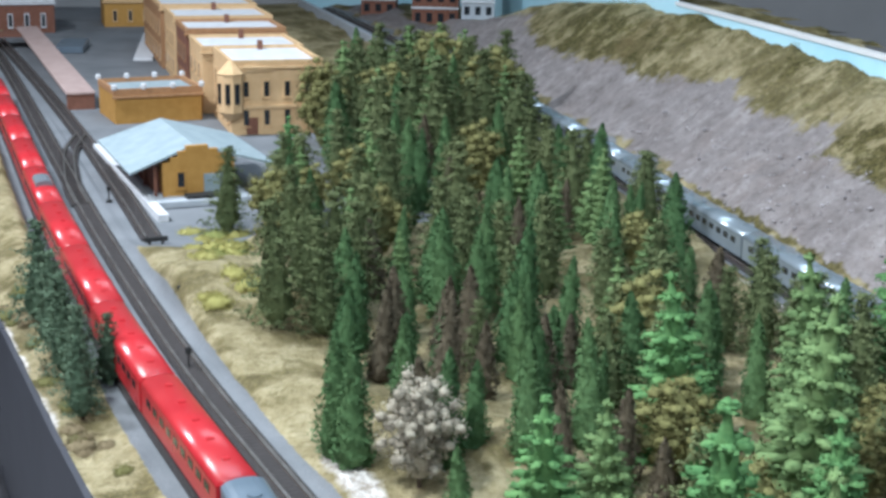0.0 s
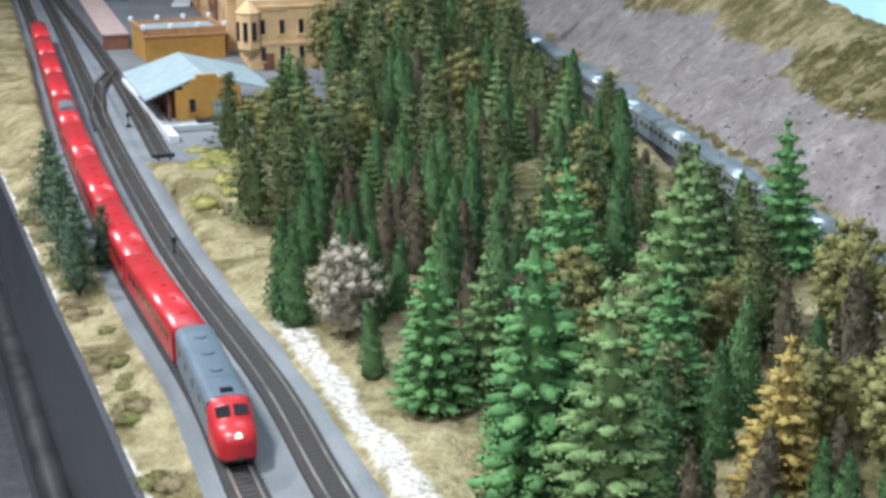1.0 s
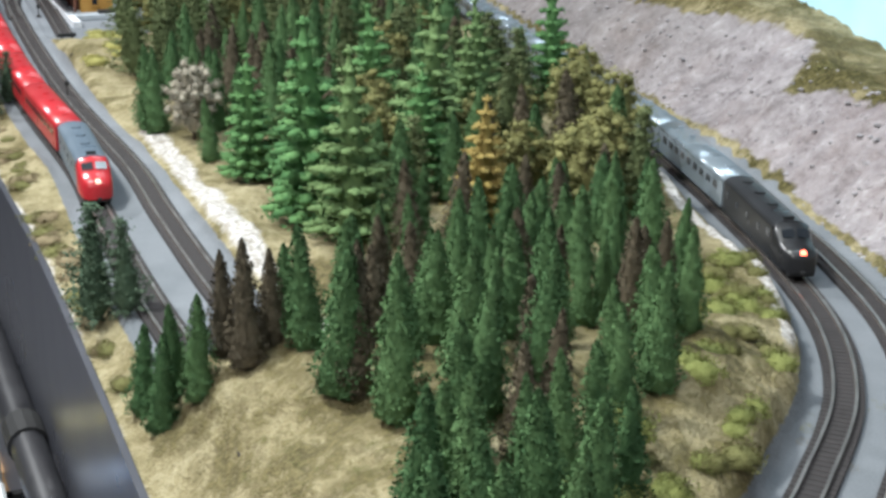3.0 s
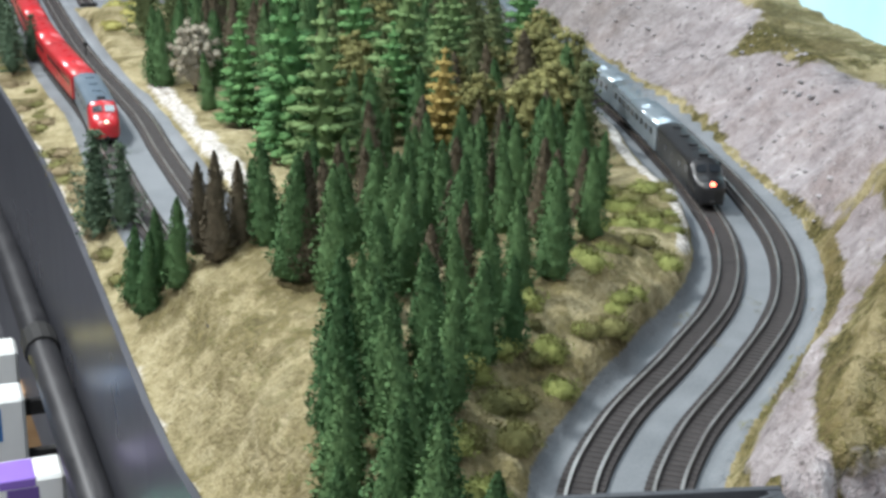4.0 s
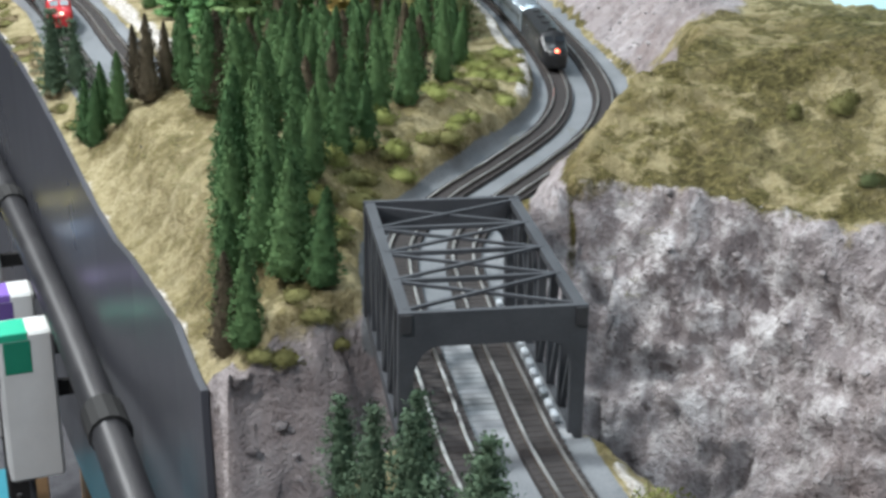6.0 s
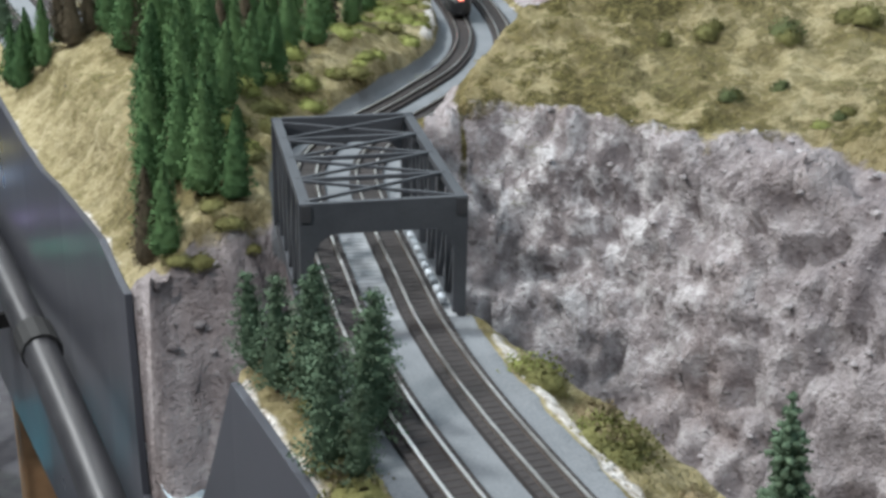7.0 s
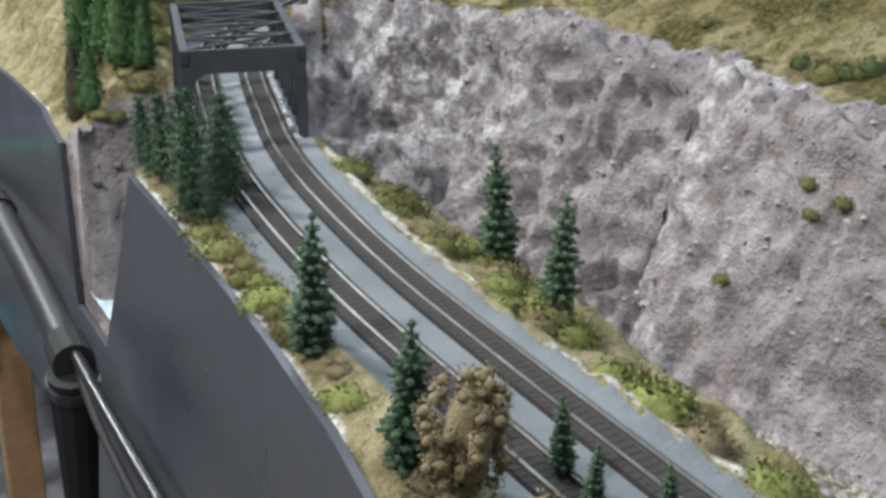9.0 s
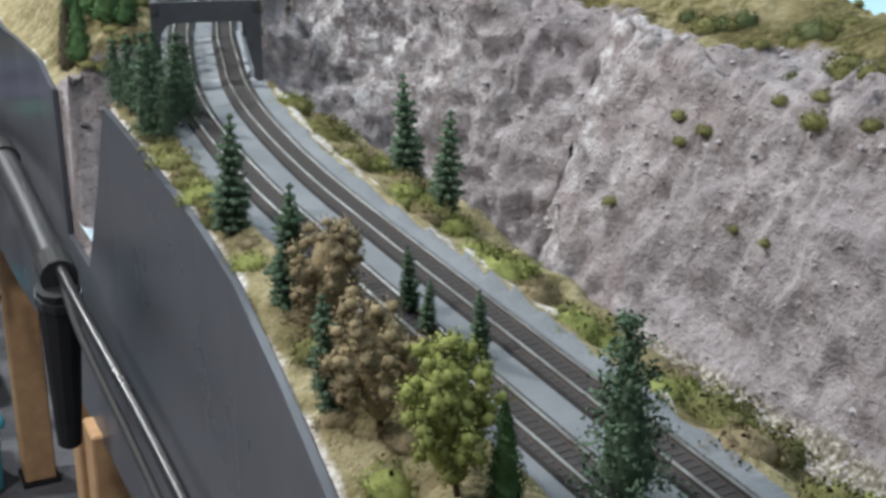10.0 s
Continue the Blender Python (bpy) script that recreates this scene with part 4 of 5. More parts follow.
grow_forest(6, 110, 15.5, 27, ["fir"] * 5 + ["pine"] * 5 + ["fir_brown", "spruce_olive", "olive_tree"], 0.36, 0.85, 1.35, [(15.5, -2.7), (18, -3.5), (21, -3.7), (24, -3.9), (27, -3.3)], 0.9)
grow_forest(8, 50, 26, 36, ["pine"] * 4 + ["spruce_olive"] * 2 + ["olive_tree", "fir"], 0.55, 1.2, 1.8, [(26, -3.2), (31, -2.3), (36, -1.5)], 0.9)


# ---------------------------------------------------------------- trains
def car_shell(length, half, z0, z1, roof):
    """A coach body with a rounded roof: a section swept along y."""
    sec = [(-half, z0), (-half, z1)] + [(-half * math.cos(a), z1 + roof * math.sin(a)) for a in np.linspace(0.25, math.pi - 0.25, 9)] + [(half, z1), (half, z0)]
    bm = bmesh.new()
    a = [bm.verts.new((x, -length / 2, z)) for x, z in sec]
    b = [bm.verts.new((x, length / 2, z)) for x, z in sec]
    for i in range(len(sec) - 1):
        bm.faces.new((a[i], b[i], b[i + 1], a[i + 1]))
    bm.faces.new(a)
    bm.faces.new(b[::-1])
    bm.faces.new((a[0], a[-1], b[-1], b[0]))
    bmesh.ops.recalc_face_normals(bm, faces=bm.faces)
    return bm


def bogie(parent, y):
    g = boxed("bogie", -0.13, 0.13, y - 0.17, y + 0.17, 0.05, 0.13, MAT["matt_black"], parent, "black bogie frame", 0.012)
    for dy in (-0.11, 0.11):
        for s in (-1, 1):
            part("wheel", tube(bmesh.new(), (s * 0.076, y + dy, 0.10), (s * 0.1, y + dy, 0.10), 0.05, n=12), MAT["railside"], g)


def coach(x, y, z, rz, length, body, roof, label, windows=True, dome=False):
    th = base("coach", x, y, z, rz, label, "train car", "coaches of the train")
    h = length / 2
    part("body", car_shell(length, 0.17, 0.12, 0.40, 0.012), MAT[body], th)
    part("roof", car_shell(length - 0.01, 0.172, 0.395, 0.405, 0.075), MAT[roof], th, smooth=True)
    boxed("underframe", -0.13, 0.13, -h + 0.05, h - 0.05, 0.085, 0.12, MAT["matt_black"], th, "black underframe")
    boxed("diaphragm", -0.07, 0.07, h, h + 0.035, 0.13, 0.4, MAT["matt_black"], th, "black end diaphragm")
    for s in (-1, 1):
        if windows:
            for k in range(9):
                yy = -h + 0.25 + k * (length - 0.5) / 8
                boxed("window", s * 0.171 - 0.003, s * 0.171 + 0.003, yy - 0.07, yy + 0.07, 0.27, 0.345, MAT["window"], th, "dark coach window")
    for k in range(5):
        yy = -h + 0.3 + k * (length - 0.6) / 4
        boxed("roof_vent", -0.03, 0.03, yy - 0.025, yy + 0.025, 0.47, 0.49, MAT[roof], th)
    if dome:
        part("dome", car_shell(0.5, 0.12, 0.44, 0.5, 0.05), MAT["silver"], th, "pale glazed dome")
    bogie(th, -h + 0.4)
    bogie(th, h - 0.4)
    return th


def engine(x, y, z, rz, length, nose, body, roof, label, lights):
    th = base("locomotive", x, y, z, rz, label, "locomotive")
    h = length / 2
    n = 0.42
    bm = car_shell(length - n, 0.175, 0.11, 0.40, 0.012)
    bmesh.ops.translate(bm, vec=(0, n / 2, 0), verts=bm.verts)
    part("body", bm, MAT[body], th)
    bm = car_shell(length - n, 0.177, 0.395, 0.405, 0.07)
    bmesh.ops.translate(bm, vec=(0, n / 2, 0), verts=bm.verts)
    part("roof", bm, MAT[roof], th)
    # rounded nose: rings from the cab to the tip
    v, f = [], []
    rings = [(0, 0.175, 0.47), (0.10, 0.174, 0.44), (0.17, 0.172, 0.36), (0.28, 0.165, 0.335), (0.37, 0.145, 0.31), (0.42, 0.10, 0.27)]
    for d, w, top in rings:
        v += [(-w, -h + n - d, 0.10), (-w, -h + n - d, top * 0.8), (-w * 0.8, -h + n - d, top * 0.96), (0, -h + n - d, top), (w * 0.8, -h + n - d, top * 0.96), (w, -h + n - d, top * 0.8), (w, -h + n - d, 0.10)]
    for i in range(len(rings) - 1):
        for k in range(6):
            a = 7 * i + k
            f.append((a, a + 1, a + 8, a + 7))
    f.append(tuple(range(7 * (len(rings) - 1), 7 * len(rings))))
    part_nose = mesh_ob("nose", v, f, MAT[nose], th, smooth=True)
    for s in (-1, 1):
        mesh_ob("windscreen", [(s * 0.015, -h + n - 0.115, 0.437), (s * 0.13, -h + n - 0.112, 0.425), (s * 0.132, -h + n - 0.168, 0.362), (s * 0.015, -h + n - 0.176, 0.37)], [(0, 1, 2, 3)], MAT["window"], th, "dark windscreen")
        boxed("side_window", s * 0.176 - 0.003, s * 0.176 + 0.003, -h + n + 0.05, -h + n + 0.15, 0.3, 0.37, MAT["window"], th)
        for k in range(4):
            yy = -h + n + 0.4 + k * 0.35
            part("porthole", tube(bmesh.new(), (s * 0.174, yy, 0.3), (s * 0.18, yy, 0.3), 0.035, n=10), MAT["window"], th)
    part("headlight", tube(bmesh.new(), (0, -h + 0.03, 0.29), (0, -h + 0.003, 0.285), 0.028, n=10), lights, th, "lit headlight")
    boxed("pilot", -0.13, 0.13, -h + 0.02, -h + 0.1, 0.055, 0.13, MAT["matt_black"], th, "black pilot", 0.015)
    boxed("coupler", -0.02, 0.02, -h - 0.04, -h + 0.04, 0.09, 0.12, MAT["matt_black"], th)
    boxed("underframe", -0.13, 0.13, -h + 0.1, h - 0.05, 0.085, 0.115, MAT["matt_black"], th)
    for k in range(3):
        part("roof_fan", tube(bmesh.new(), (0, -h + n + 0.55 + 0.4 * k, 0.465), (0, -h + n + 0.55 + 0.4 * k, 0.487), 0.055, n=14), MAT[roof], th, "round roof fan")
    boxed("horn", -0.05, 0.05, -h + n + 0.05, -h + n + 0.1, 0.47, 0.5, MAT["black"], th)
    bogie(th, -h + 0.5)
    bogie(th, h - 0.4)
    return th


def along(line, s):
    """Place and heading at s decimetres along a line."""
    d = np.r_[0, np.cumsum(np.linalg.norm(np.diff(line, axis=0), axis=1))]
    p = np.array([np.interp(s, d, line[:, k]) for k in range(2)])
    q = np.array([np.interp(s + 0.2, d, line[:, k]) for k in range(2)])
    return p, math.degrees(math.atan2(q[1] - p[1], q[0] - p[0]))


def glow(name, colour, strength):
    m, t, b = nodes_of(name)
    b.inputs["Emission Color"].default_value = (*colour, 1)
    b.inputs["Emission Strength"].default_value = strength
    b.inputs["Base Color"].default_value = (*colour, 1)
    return m


LIT_RED = glow("lit_red_headlight", (1.0, 0.18, 0.1), 6)
LIT_WHITE = glow("lit_white_headlight", (1.0, 0.8, 0.6), 1.5)


def s_at_y(line, y):
    d = np.r_[0, np.cumsum(np.linalg.norm(np.diff(line, axis=0), axis=1))]
    return float(d[np.argmin(np.abs(line[:, 1] - y))])


def red_train():
    s = s_at_y(L1, 12.4)   # L1 runs towards the viewer
    p, a = along(L1, s - 1.05)
    engine(p[0], p[1], 0.03, a + 90, 2.1, "red", "bluegrey", "bluegrey", "red-nosed streamlined diesel locomotive with blue-grey roof", LIT_WHITE)
    c = s - 2.1 - 0.05
    for i in range(9):
        ln = 2.3
        p, a = along(L1, c - ln / 2)
        coach(p[0], p[1], 0.03, a + 90, ln, "red", "red", "glossy red streamlined passenger coach", dome=(i == 4))
        c -= ln + 0.05


def silver_train():
    s = s_at_y(R1, 9.4)    # R1 runs away from the viewer
    p, a = along(R1, s + 1.0)
    engine(p[0], p[1], 0.03, a - 90, 2.0, "black", "black", "black", "glossy black streamlined diesel locomotive with a red headlight", LIT_RED)
    c = s + 2.05
    for i in range(9):
        ln = 2.4
        p, a = along(R1, c + ln / 2)
        coach(p[0], p[1], 0.03, a - 90, ln, "silver", "silver", "blue-grey silver streamlined passenger coach")
        c += ln + 0.05


red_train()
silver_train()


# ---------------------------------------------------------------- town
def gable_end(bm, w, y, thick, z0, steps):
    """A stepped gable wall across x from 0 to w."""
    pts = [(0, z0)] + steps + [(w, z0)]
    vs = [bm.verts.new((x, y, z)) for x, z in pts]
    fc = bm.faces.new(vs)
    r = bmesh.ops.extrude_face_region(bm, geom=[fc])
    bmesh.ops.translate(bm, vec=(0, thick, 0), verts=[q for q in r["geom"] if isinstance(q, bmesh.types.BMVert)])
    bmesh.ops.recalc_face_normals(bm, faces=bm.faces)
    return bm


def wall_window(parent, x0, x1, y, z0, z1, facing="y", frame="cream"):
    """A window in a wall: frame with sill, and a dark pane set into it."""
    if facing == "y":
        b = boxed("window", x0 - 0.025, x1 + 0.025, y - 0.018, y + 0.01, z0 - 0.025, z1 + 0.03, MAT[frame], parent, "trimmed window frame", 0.004)
        boxed("pane", x0, x1, y - 0.021, y - 0.0185, z0, z1, MAT["window"], b, "dark window pane")
        boxed("sill", x0 - 0.035, x1 + 0.035, y - 0.034, y - 0.004, z0 - 0.045, z0 - 0.026, MAT[frame], b)
    else:
        b = boxed("window", y - 0.018, y + 0.01, x0 - 0.025, x1 + 0.025, z0 - 0.025, z1 + 0.03, MAT[frame], parent, "trimmed window frame", 0.004)
        boxed("pane", y - 0.021, y - 0.0185, x0, x1, z0, z1, MAT["window"], b, "dark window pane")
        boxed("sill", y - 0.034, y - 0.004, x0 - 0.035, x1 + 0.035, z0 - 0.045, z0 - 0.026, MAT[frame], b)


def depot():
    th = base("station_depot", -5.3, 25.4, 0.0, 14, "ochre wooden railway depot with pale grey roof on a platform", "station")
    boxed("platform", -0.15, 1.3, -0.32, 4.4, -0.02, 0.10, MAT["concrete"], th, "pale concrete platform", 0.015)
    boxed("platform_edge", -0.30, -0.152, -1.05, 4.5, -0.02, 0.09, MAT["roof_white"], th, "white platform edge")
    part("gable", gable_end(bmesh.new(), 1.1, 0, 0.08, 0.1, [(0, 0.62), (0.12, 0.62), (0.12, 0.70), (0.24, 0.70), (0.24, 0.78), (0.36, 0.78), (0.36, 0.86), (0.7, 0.86), (0.7, 0.80), (0.85, 0.80), (0.85, 0.72), (1.0, 0.72), (1.0, 0.64), (1.1, 0.64)]), MAT["ochre"], th, "stepped ochre gable wall")
    boxed("wall", 0.03, 1.07, 0.081, 2.4, 0.10, 0.58, MAT["ochre"], th)
    boxed("porch_wall", -0.06, 0.029, 0.35, 2.2, 0.1, 0.5, MAT["brick"], th, "dark brown recessed porch wall")
    v = [(-0.52, -0.12, 0.52), (0.5, 0.09, 0.86), (1.75, -0.02, 0.52), (-0.52, 2.6, 0.52), (0.5, 2.5, 0.86), (1.75, 2.6, 0.52)]
    v += [(x, y, z - 0.035) for x, y, z in v]
    mesh_ob("roof", v, [(0, 1, 4, 3), (1, 2, 5, 4), (6, 9, 10, 7), (7, 10, 11, 8), (0, 6, 7, 1), (1, 7, 8, 2), (3, 4, 10, 9), (4, 5, 11, 10), (0, 3, 9, 6), (2, 8, 11, 5)], MAT["roof"], th, "pale blue-grey sheet roof")
    for y in (0.1, 0.9, 1.7, 2.4):
        part("porch_post", bar(bmesh.new(), (-0.1, y, 0.1), (-0.1, y, 0.56), 0.04, 0.04), MAT["brick"], th)
    wall_window(th, 0.22, 0.32, 0, 0.24, 0.46, frame="ochre")
    boxed("loading_door", 0.62, 0.95, -0.03, -0.001, 0.11, 0.42, MAT["roof"], th, "pale grey loading door")
    boxed("step", 0.3, 1.0, -0.28, -0.06, 0.1, 0.15, MAT["matt_black"], th, "dark bench by the gable")


def flat_block(name, x, y, rz, w, d, h, wall, roof, label, windows=0, side=0, parapet=0.08, caps=False, frame="cream", storeys=1):
    th = base(name, x, y, 0.0, rz, label, "building", "town buildings")
    boxed("wall", 0, w, 0, d, -0.02, h - parapet, MAT[wall], th, bevel=0.006)
    boxed("roof", 0.03, w - 0.03, 0.03, d - 0.03, h - parapet + 0.001, h - parapet + 0.012, MAT[roof], th, "flat pale roof sheet")
    for b in ((0, w, 0, 0.035), (0, w, d - 0.035, d), (0, 0.035, 0.036, d - 0.036), (w - 0.035, w, 0.036, d - 0.036)):
        boxed("parapet", b[0] - 0.015, b[1] + 0.015, b[2] - 0.015 * (b[2] < 0.02), b[3], h - parapet - 0.02, h, MAT[frame], th)
    boxed("cornice", -0.05, w + 0.05, -0.055, -0.016, h - parapet - 0.09, h - parapet - 0.03, MAT[frame], th, bevel=0.01)
    for s in range(storeys):
        z0 = 0.18 + s * (h - parapet - 0.25) / storeys
        z1 = z0 + 0.5 * (h - parapet - 0.2) / storeys
        for k in range(windows):
            xc = w * (k + 0.7) / (windows + 0.4)
            wall_window(th, xc - 0.05, xc + 0.05, 0, z0, z1, "y", frame)
        for k in range(side):
            yc = d * (k + 0.6) / (side + 0.2)
            wall_window(th, yc - 0.05, yc + 0.05, 0, z0, z1, "x", frame)
    if caps:
        for px in np.linspace(0, w, 4):
            for py in (0, d):
                boxed("chimney_cap", px - 0.05, px + 0.05, py - 0.05, py + 0.05, h - 0.02, h + 0.09, MAT["roof_white"], th, bevel=0.02)
    else:
        boxed("chimney", w * 0.5, w * 0.5 + 0.1, d - 0.25, d - 0.15, h - parapet + 0.013, h + 0.12, MAT["brick"], th)
    return th


def corner_house():
    th = flat_block("corner_building", -4.2, 30.9, 8, 1.75, 2.3, 1.42, "cream", "roof_white", "cream stone corner shop building with a turret", windows=4, side=3, storeys=2)
    t = part("turret", tube(bmesh.new(), (0.0, 0.0, 0.45), (0.0, 0.0, 1.18), 0.24, n=8), MAT["cream"], th, "eight-sided corner turret")
    part("turret_roof", tube(bmesh.new(), (0, 0, 1.181), (0, 0, 1.42), 0.27, 0.04, 8), MAT["cream"], t)
    part("turret_foot", tube(bmesh.new(), (0, 0, 0.3), (0, 0, 0.449), 0.1, 0.24, 8), MAT["cream"], t)
    for a in (200, 245, 290):
        q = radians(a)
        part("turret_window", bar(bmesh.new(), (0.232 * math.cos(q), 0.232 * math.sin(q), 0.62), (0.232 * math.cos(q), 0.232 * math.sin(q), 1.0), 0.03, 0.09), MAT["window"], t, "dark turret window")
    boxed("shop_door", 0.28, 0.5, -0.02, -0.001, 0.0, 0.32, MAT["brick"], th, "dark shop door")
    boxed("string_course", -0.03, 1.78, -0.04, -0.001, 0.5, 0.56, MAT["cream"], th)
    part("pediment", gable_end(bmesh.new(), 0.8, -0.03, 0.03, 1.2, [(0, 1.24), (0.4, 1.36), (0.8, 1.24)]), MAT["cream"], th)


depot()
flat_block("brick_hut", -6.45, 32.2, 16, 1.75, 1.5, 0.68, "ochre", "roof", "small ochre brick building with capped parapet", windows=0, caps=True, frame="tan_brick", parapet=0.1)
corner_house()
flat_block("shop_building", -4.75, 33.4, 8, 2.1, 2.0, 1.38, "cream", "roof_white", "plain cream stuccoed shop building", windows=2, side=3, storeys=2)
flat_block("shop_building", -5.1, 35.6, 8, 2.2, 1.9, 1.5, "brick", "roof_white", "dark brown brick shop building", windows=0, side=4, storeys=2, frame="tan_brick")
flat_block("shop_building", -5.4, 37.7, 8, 2.3, 2.2, 1.55, "cream", "roof_white", "cream shop building with a white roof", windows=0, side=4, storeys=2)
flat_block("shop_building", -5.8, 40.1, 8, 2.4, 4.6, 1.6, "tan_brick", "roof_white", "tan brick warehouse with dark doors", windows=0, side=6, storeys=2)
flat_block("yellow_house", -7.9, 49.5, 8, 1.6, 1.6, 0.9, "ochre", "roof", "ochre house with arched windows", windows=3, storeys=1)
flat_block("brick_station", -11.3, 47.5, 12, 2.1, 2.4, 1.0, "brick", "brick", "red-brown brick building with pale arched windows", windows=4, storeys=1, frame="roof_white")
tagged(boxed("pavement", -6.6, -6.1, 41.5, 47.5, -0.02, 0.05, MAT["roof_white"], None, bevel=0.01), "white pavement slab before the shops", "pavement", kind="structure")


def canopy():
    th = base("platform_canopy", -7.55, 33.9, 0, 12, "long platform canopy with a pinkish brown roof", "shed")
    boxed("roof", 0, 0.6, 0, 12.5, 0.30, 0.36, surface("pinkish_roofing", (0.36, 0.26, 0.24), (0.46, 0.35, 0.33), 40, 0.8), th, bevel=0.01)
    boxed("end_wall", 0.02, 0.58, 0.02, 0.12, -0.02, 0.299, MAT["brick"], th)
    boxed("back_wall", 0.25, 0.35, 0.121, 12.4, -0.02, 0.299, MAT["brick"], th, "dark brown spine wall")
    boxed("cross_roof", -3.2, -0.01, 10.4, 11.4, 0.30, 0.36, MAT["brick"], th)


canopy()
tagged(boxed("loading_ramp", -8.75, -8.0, 43.0, 45.0, -0.02, 0.16, MAT["bluegrey"], None, bevel=0.02), "low blue-grey loading ramp", "ramp")


def tower(x, y, rz, w, d, h, wall, label, rows, cols):
    th = base("tower_building", x, y, 0, rz, label, "building", "city buildings")
    boxed("wall", 0, w, 0, d, -0.02, h, MAT[wall], th)
    for r in range(rows):
        for c in range(cols):
            x0 = w * (c + 0.25) / cols
            boxed("window", x0, x0 + 0.5 * w / cols, -0.012, 0.004, h * (r + 0.3) / rows, h * (r + 0.75) / rows, MAT["window"], th)
    for r in range(rows + 1):
        boxed("ledge", -0.03, w + 0.03, -0.05, -0.013, h * r / rows - 0.03, h * r / rows + 0.03, MAT["roof_white"], th)


tower(1.9, 49.5, -12, 1.5, 1.5, 2.6, "brick", "dark reddish city building with pale ledges", 4, 4)
tower(3.0, 46.5, -12, 1.0, 1.3, 2.8, "concrete", "pale lilac city building with dark windows", 5, 3)
tower(0.6, 53, -12, 1.2, 1.2, 2.4, "brick", "brown city building with rows of windows", 4, 3)


def retaining_wall():
    left = offset(MID_R, -0.95)
    left = left[(left[:, 1] > 31) & (left[:, 1] < 55)]
    v, f = sweep(left[::4], [(-0.06, -0.05), (-0.06, 0.42), (0.06, 0.42), (0.06, -0.05)])
    tagged(mesh_ob("retaining_wall", v, f, MAT["concrete"]), "pale rough plaster retaining wall beside the line", "wall")


retaining_wall()


def yard_mast(x, y):
    th = base("yard_signal", x, y, 0, 0, "short dark trackside signal", "signal", "trackside fittings")
    part("post", tube(bmesh.new(), (0, 0, 0), (0, 0, 0.16), 0.012, n=6), MAT["matt_black"], th)
    boxed("head", -0.03, 0.03, -0.02, 0.02, 0.16, 0.23, MAT["matt_black"], th, bevel=0.006)
    boxed("foot", -0.04, 0.04, -0.04, 0.04, -0.01, 0.02, MAT["matt_black"], th)


for x, y in ((-4.95, 20.35), (-4.7, 20.1), (-4.82, 18.2), (-6.12, 25.6)):
    yard_mast(x, y)
BUFFER = base("buffer_stop", -5.33, 23.1, 0, 15, "black buffer stop at the siding's end", "buffer stop")
boxed("beam", -0.16, 0.16, -0.03, 0.03, 0.03, 0.09, MAT["matt_black"], BUFFER, bevel=0.006)
for s in (-1, 1):
    boxed("leg", s * 0.09 - 0.015, s * 0.09 + 0.015, -0.025, 0.025, -0.02, 0.03, MAT["matt_black"], BUFFER)


# ---------------------------------------------------------------- turf and low bushes
def clump_mesh(seed, flat=0.55):
    rng = np.random.RandomState(seed)
    n = 900
    e = rng.normal(size=(n, 3))
    e /= np.linalg.norm(e, axis=1)[:, None]
    lump = 1 + 0.25 * np.sin(5 * e[:, 0] + seed) * np.cos(4 * e[:, 1])
    c = e * (lump * (0.66 + 0.32 * rng.rand(n)))[:, None] * [1, 1, flat]
    c[:, 2] = np.maximum(c[:, 2], -0.1)
    v, f, soft = soup(c, 0.035 + 0.04 * rng.rand(n), rng, e + 0.5 * rng.normal(size=(n, 3)) + [0, 0, 0.2])
    b = core([(-0.1, 0.66), (0.2 * flat, 0.66), (0.45 * flat, 0.45), (0.66 * flat, 0.1)], rng)
    k = len(v)
    return v + b[0], f + [tuple(q + k for q in face) for face in b[1]], soft


CLUMPS = {}
for key in ("leaf_olive", "leaf_lime", "leaf_yellow", "leaf_brown", "pine"):
    CLUMPS[key] = []
    for i in range(3):
        CLUMPS[key].append(leafy_mesh("clump", *clump_mesh(40 + i), key))
CLUMP_LABEL = {"leaf_olive": "olive green model bush on the scenery", "leaf_lime": "light green model bush on the scenery", "leaf_yellow": "yellow-green turf mound on the scenery", "leaf_brown": "dry brown model bush on the scenery", "pine": "dark green model bush on the hillside"}
_c = random.Random(21)


def bush(kind, x, y, r, tall=1.0, z=None):
    ob = new("bush", CLUMPS[kind][_c.randrange(3)])
    zz = surface_z(x, y) if z is None else z
    ob.matrix_world = pose(x * U, y * U, (zz - 0.02 * r) * U, 0, 0, _c.uniform(0, 360)) @ Matrix.Diagonal((r, r * _c.uniform(0.8, 1.2), r * tall, 1))
    return tagged(ob, CLUMP_LABEL[kind], "bush", "low bushes")


# along the outer shoulder past the bridge
for i in range(50):
    y = _c.uniform(-9.5, -0.9)
    x = float(np.interp(y, R2[:, 1], R2[:, 0])) + 0.45 + _c.uniform(0.02, 0.5) * min(1, (0.2 - y) / 3)
    bush(_c.choice(["leaf_lime", "leaf_lime", "leaf_olive", "leaf_brown", "leaf_olive"]), x, y, _c.uniform(0.15, 0.29), 1.1)
# aisle-side strip past the bridge
for i in range(36):
    y = _c.uniform(-9.8, -1.2)
    a, b = float(edge_x(y)) + 0.12, float(np.interp(y, R1[:, 1], R1[:, 0])) - 0.42
    bush(_c.choice(["leaf_lime", "leaf_olive", "leaf_olive", "leaf_brown", "leaf_brown"]), _c.uniform(a, max(a + 0.05, b)), y, _c.uniform(0.12, 0.25), 0.9)
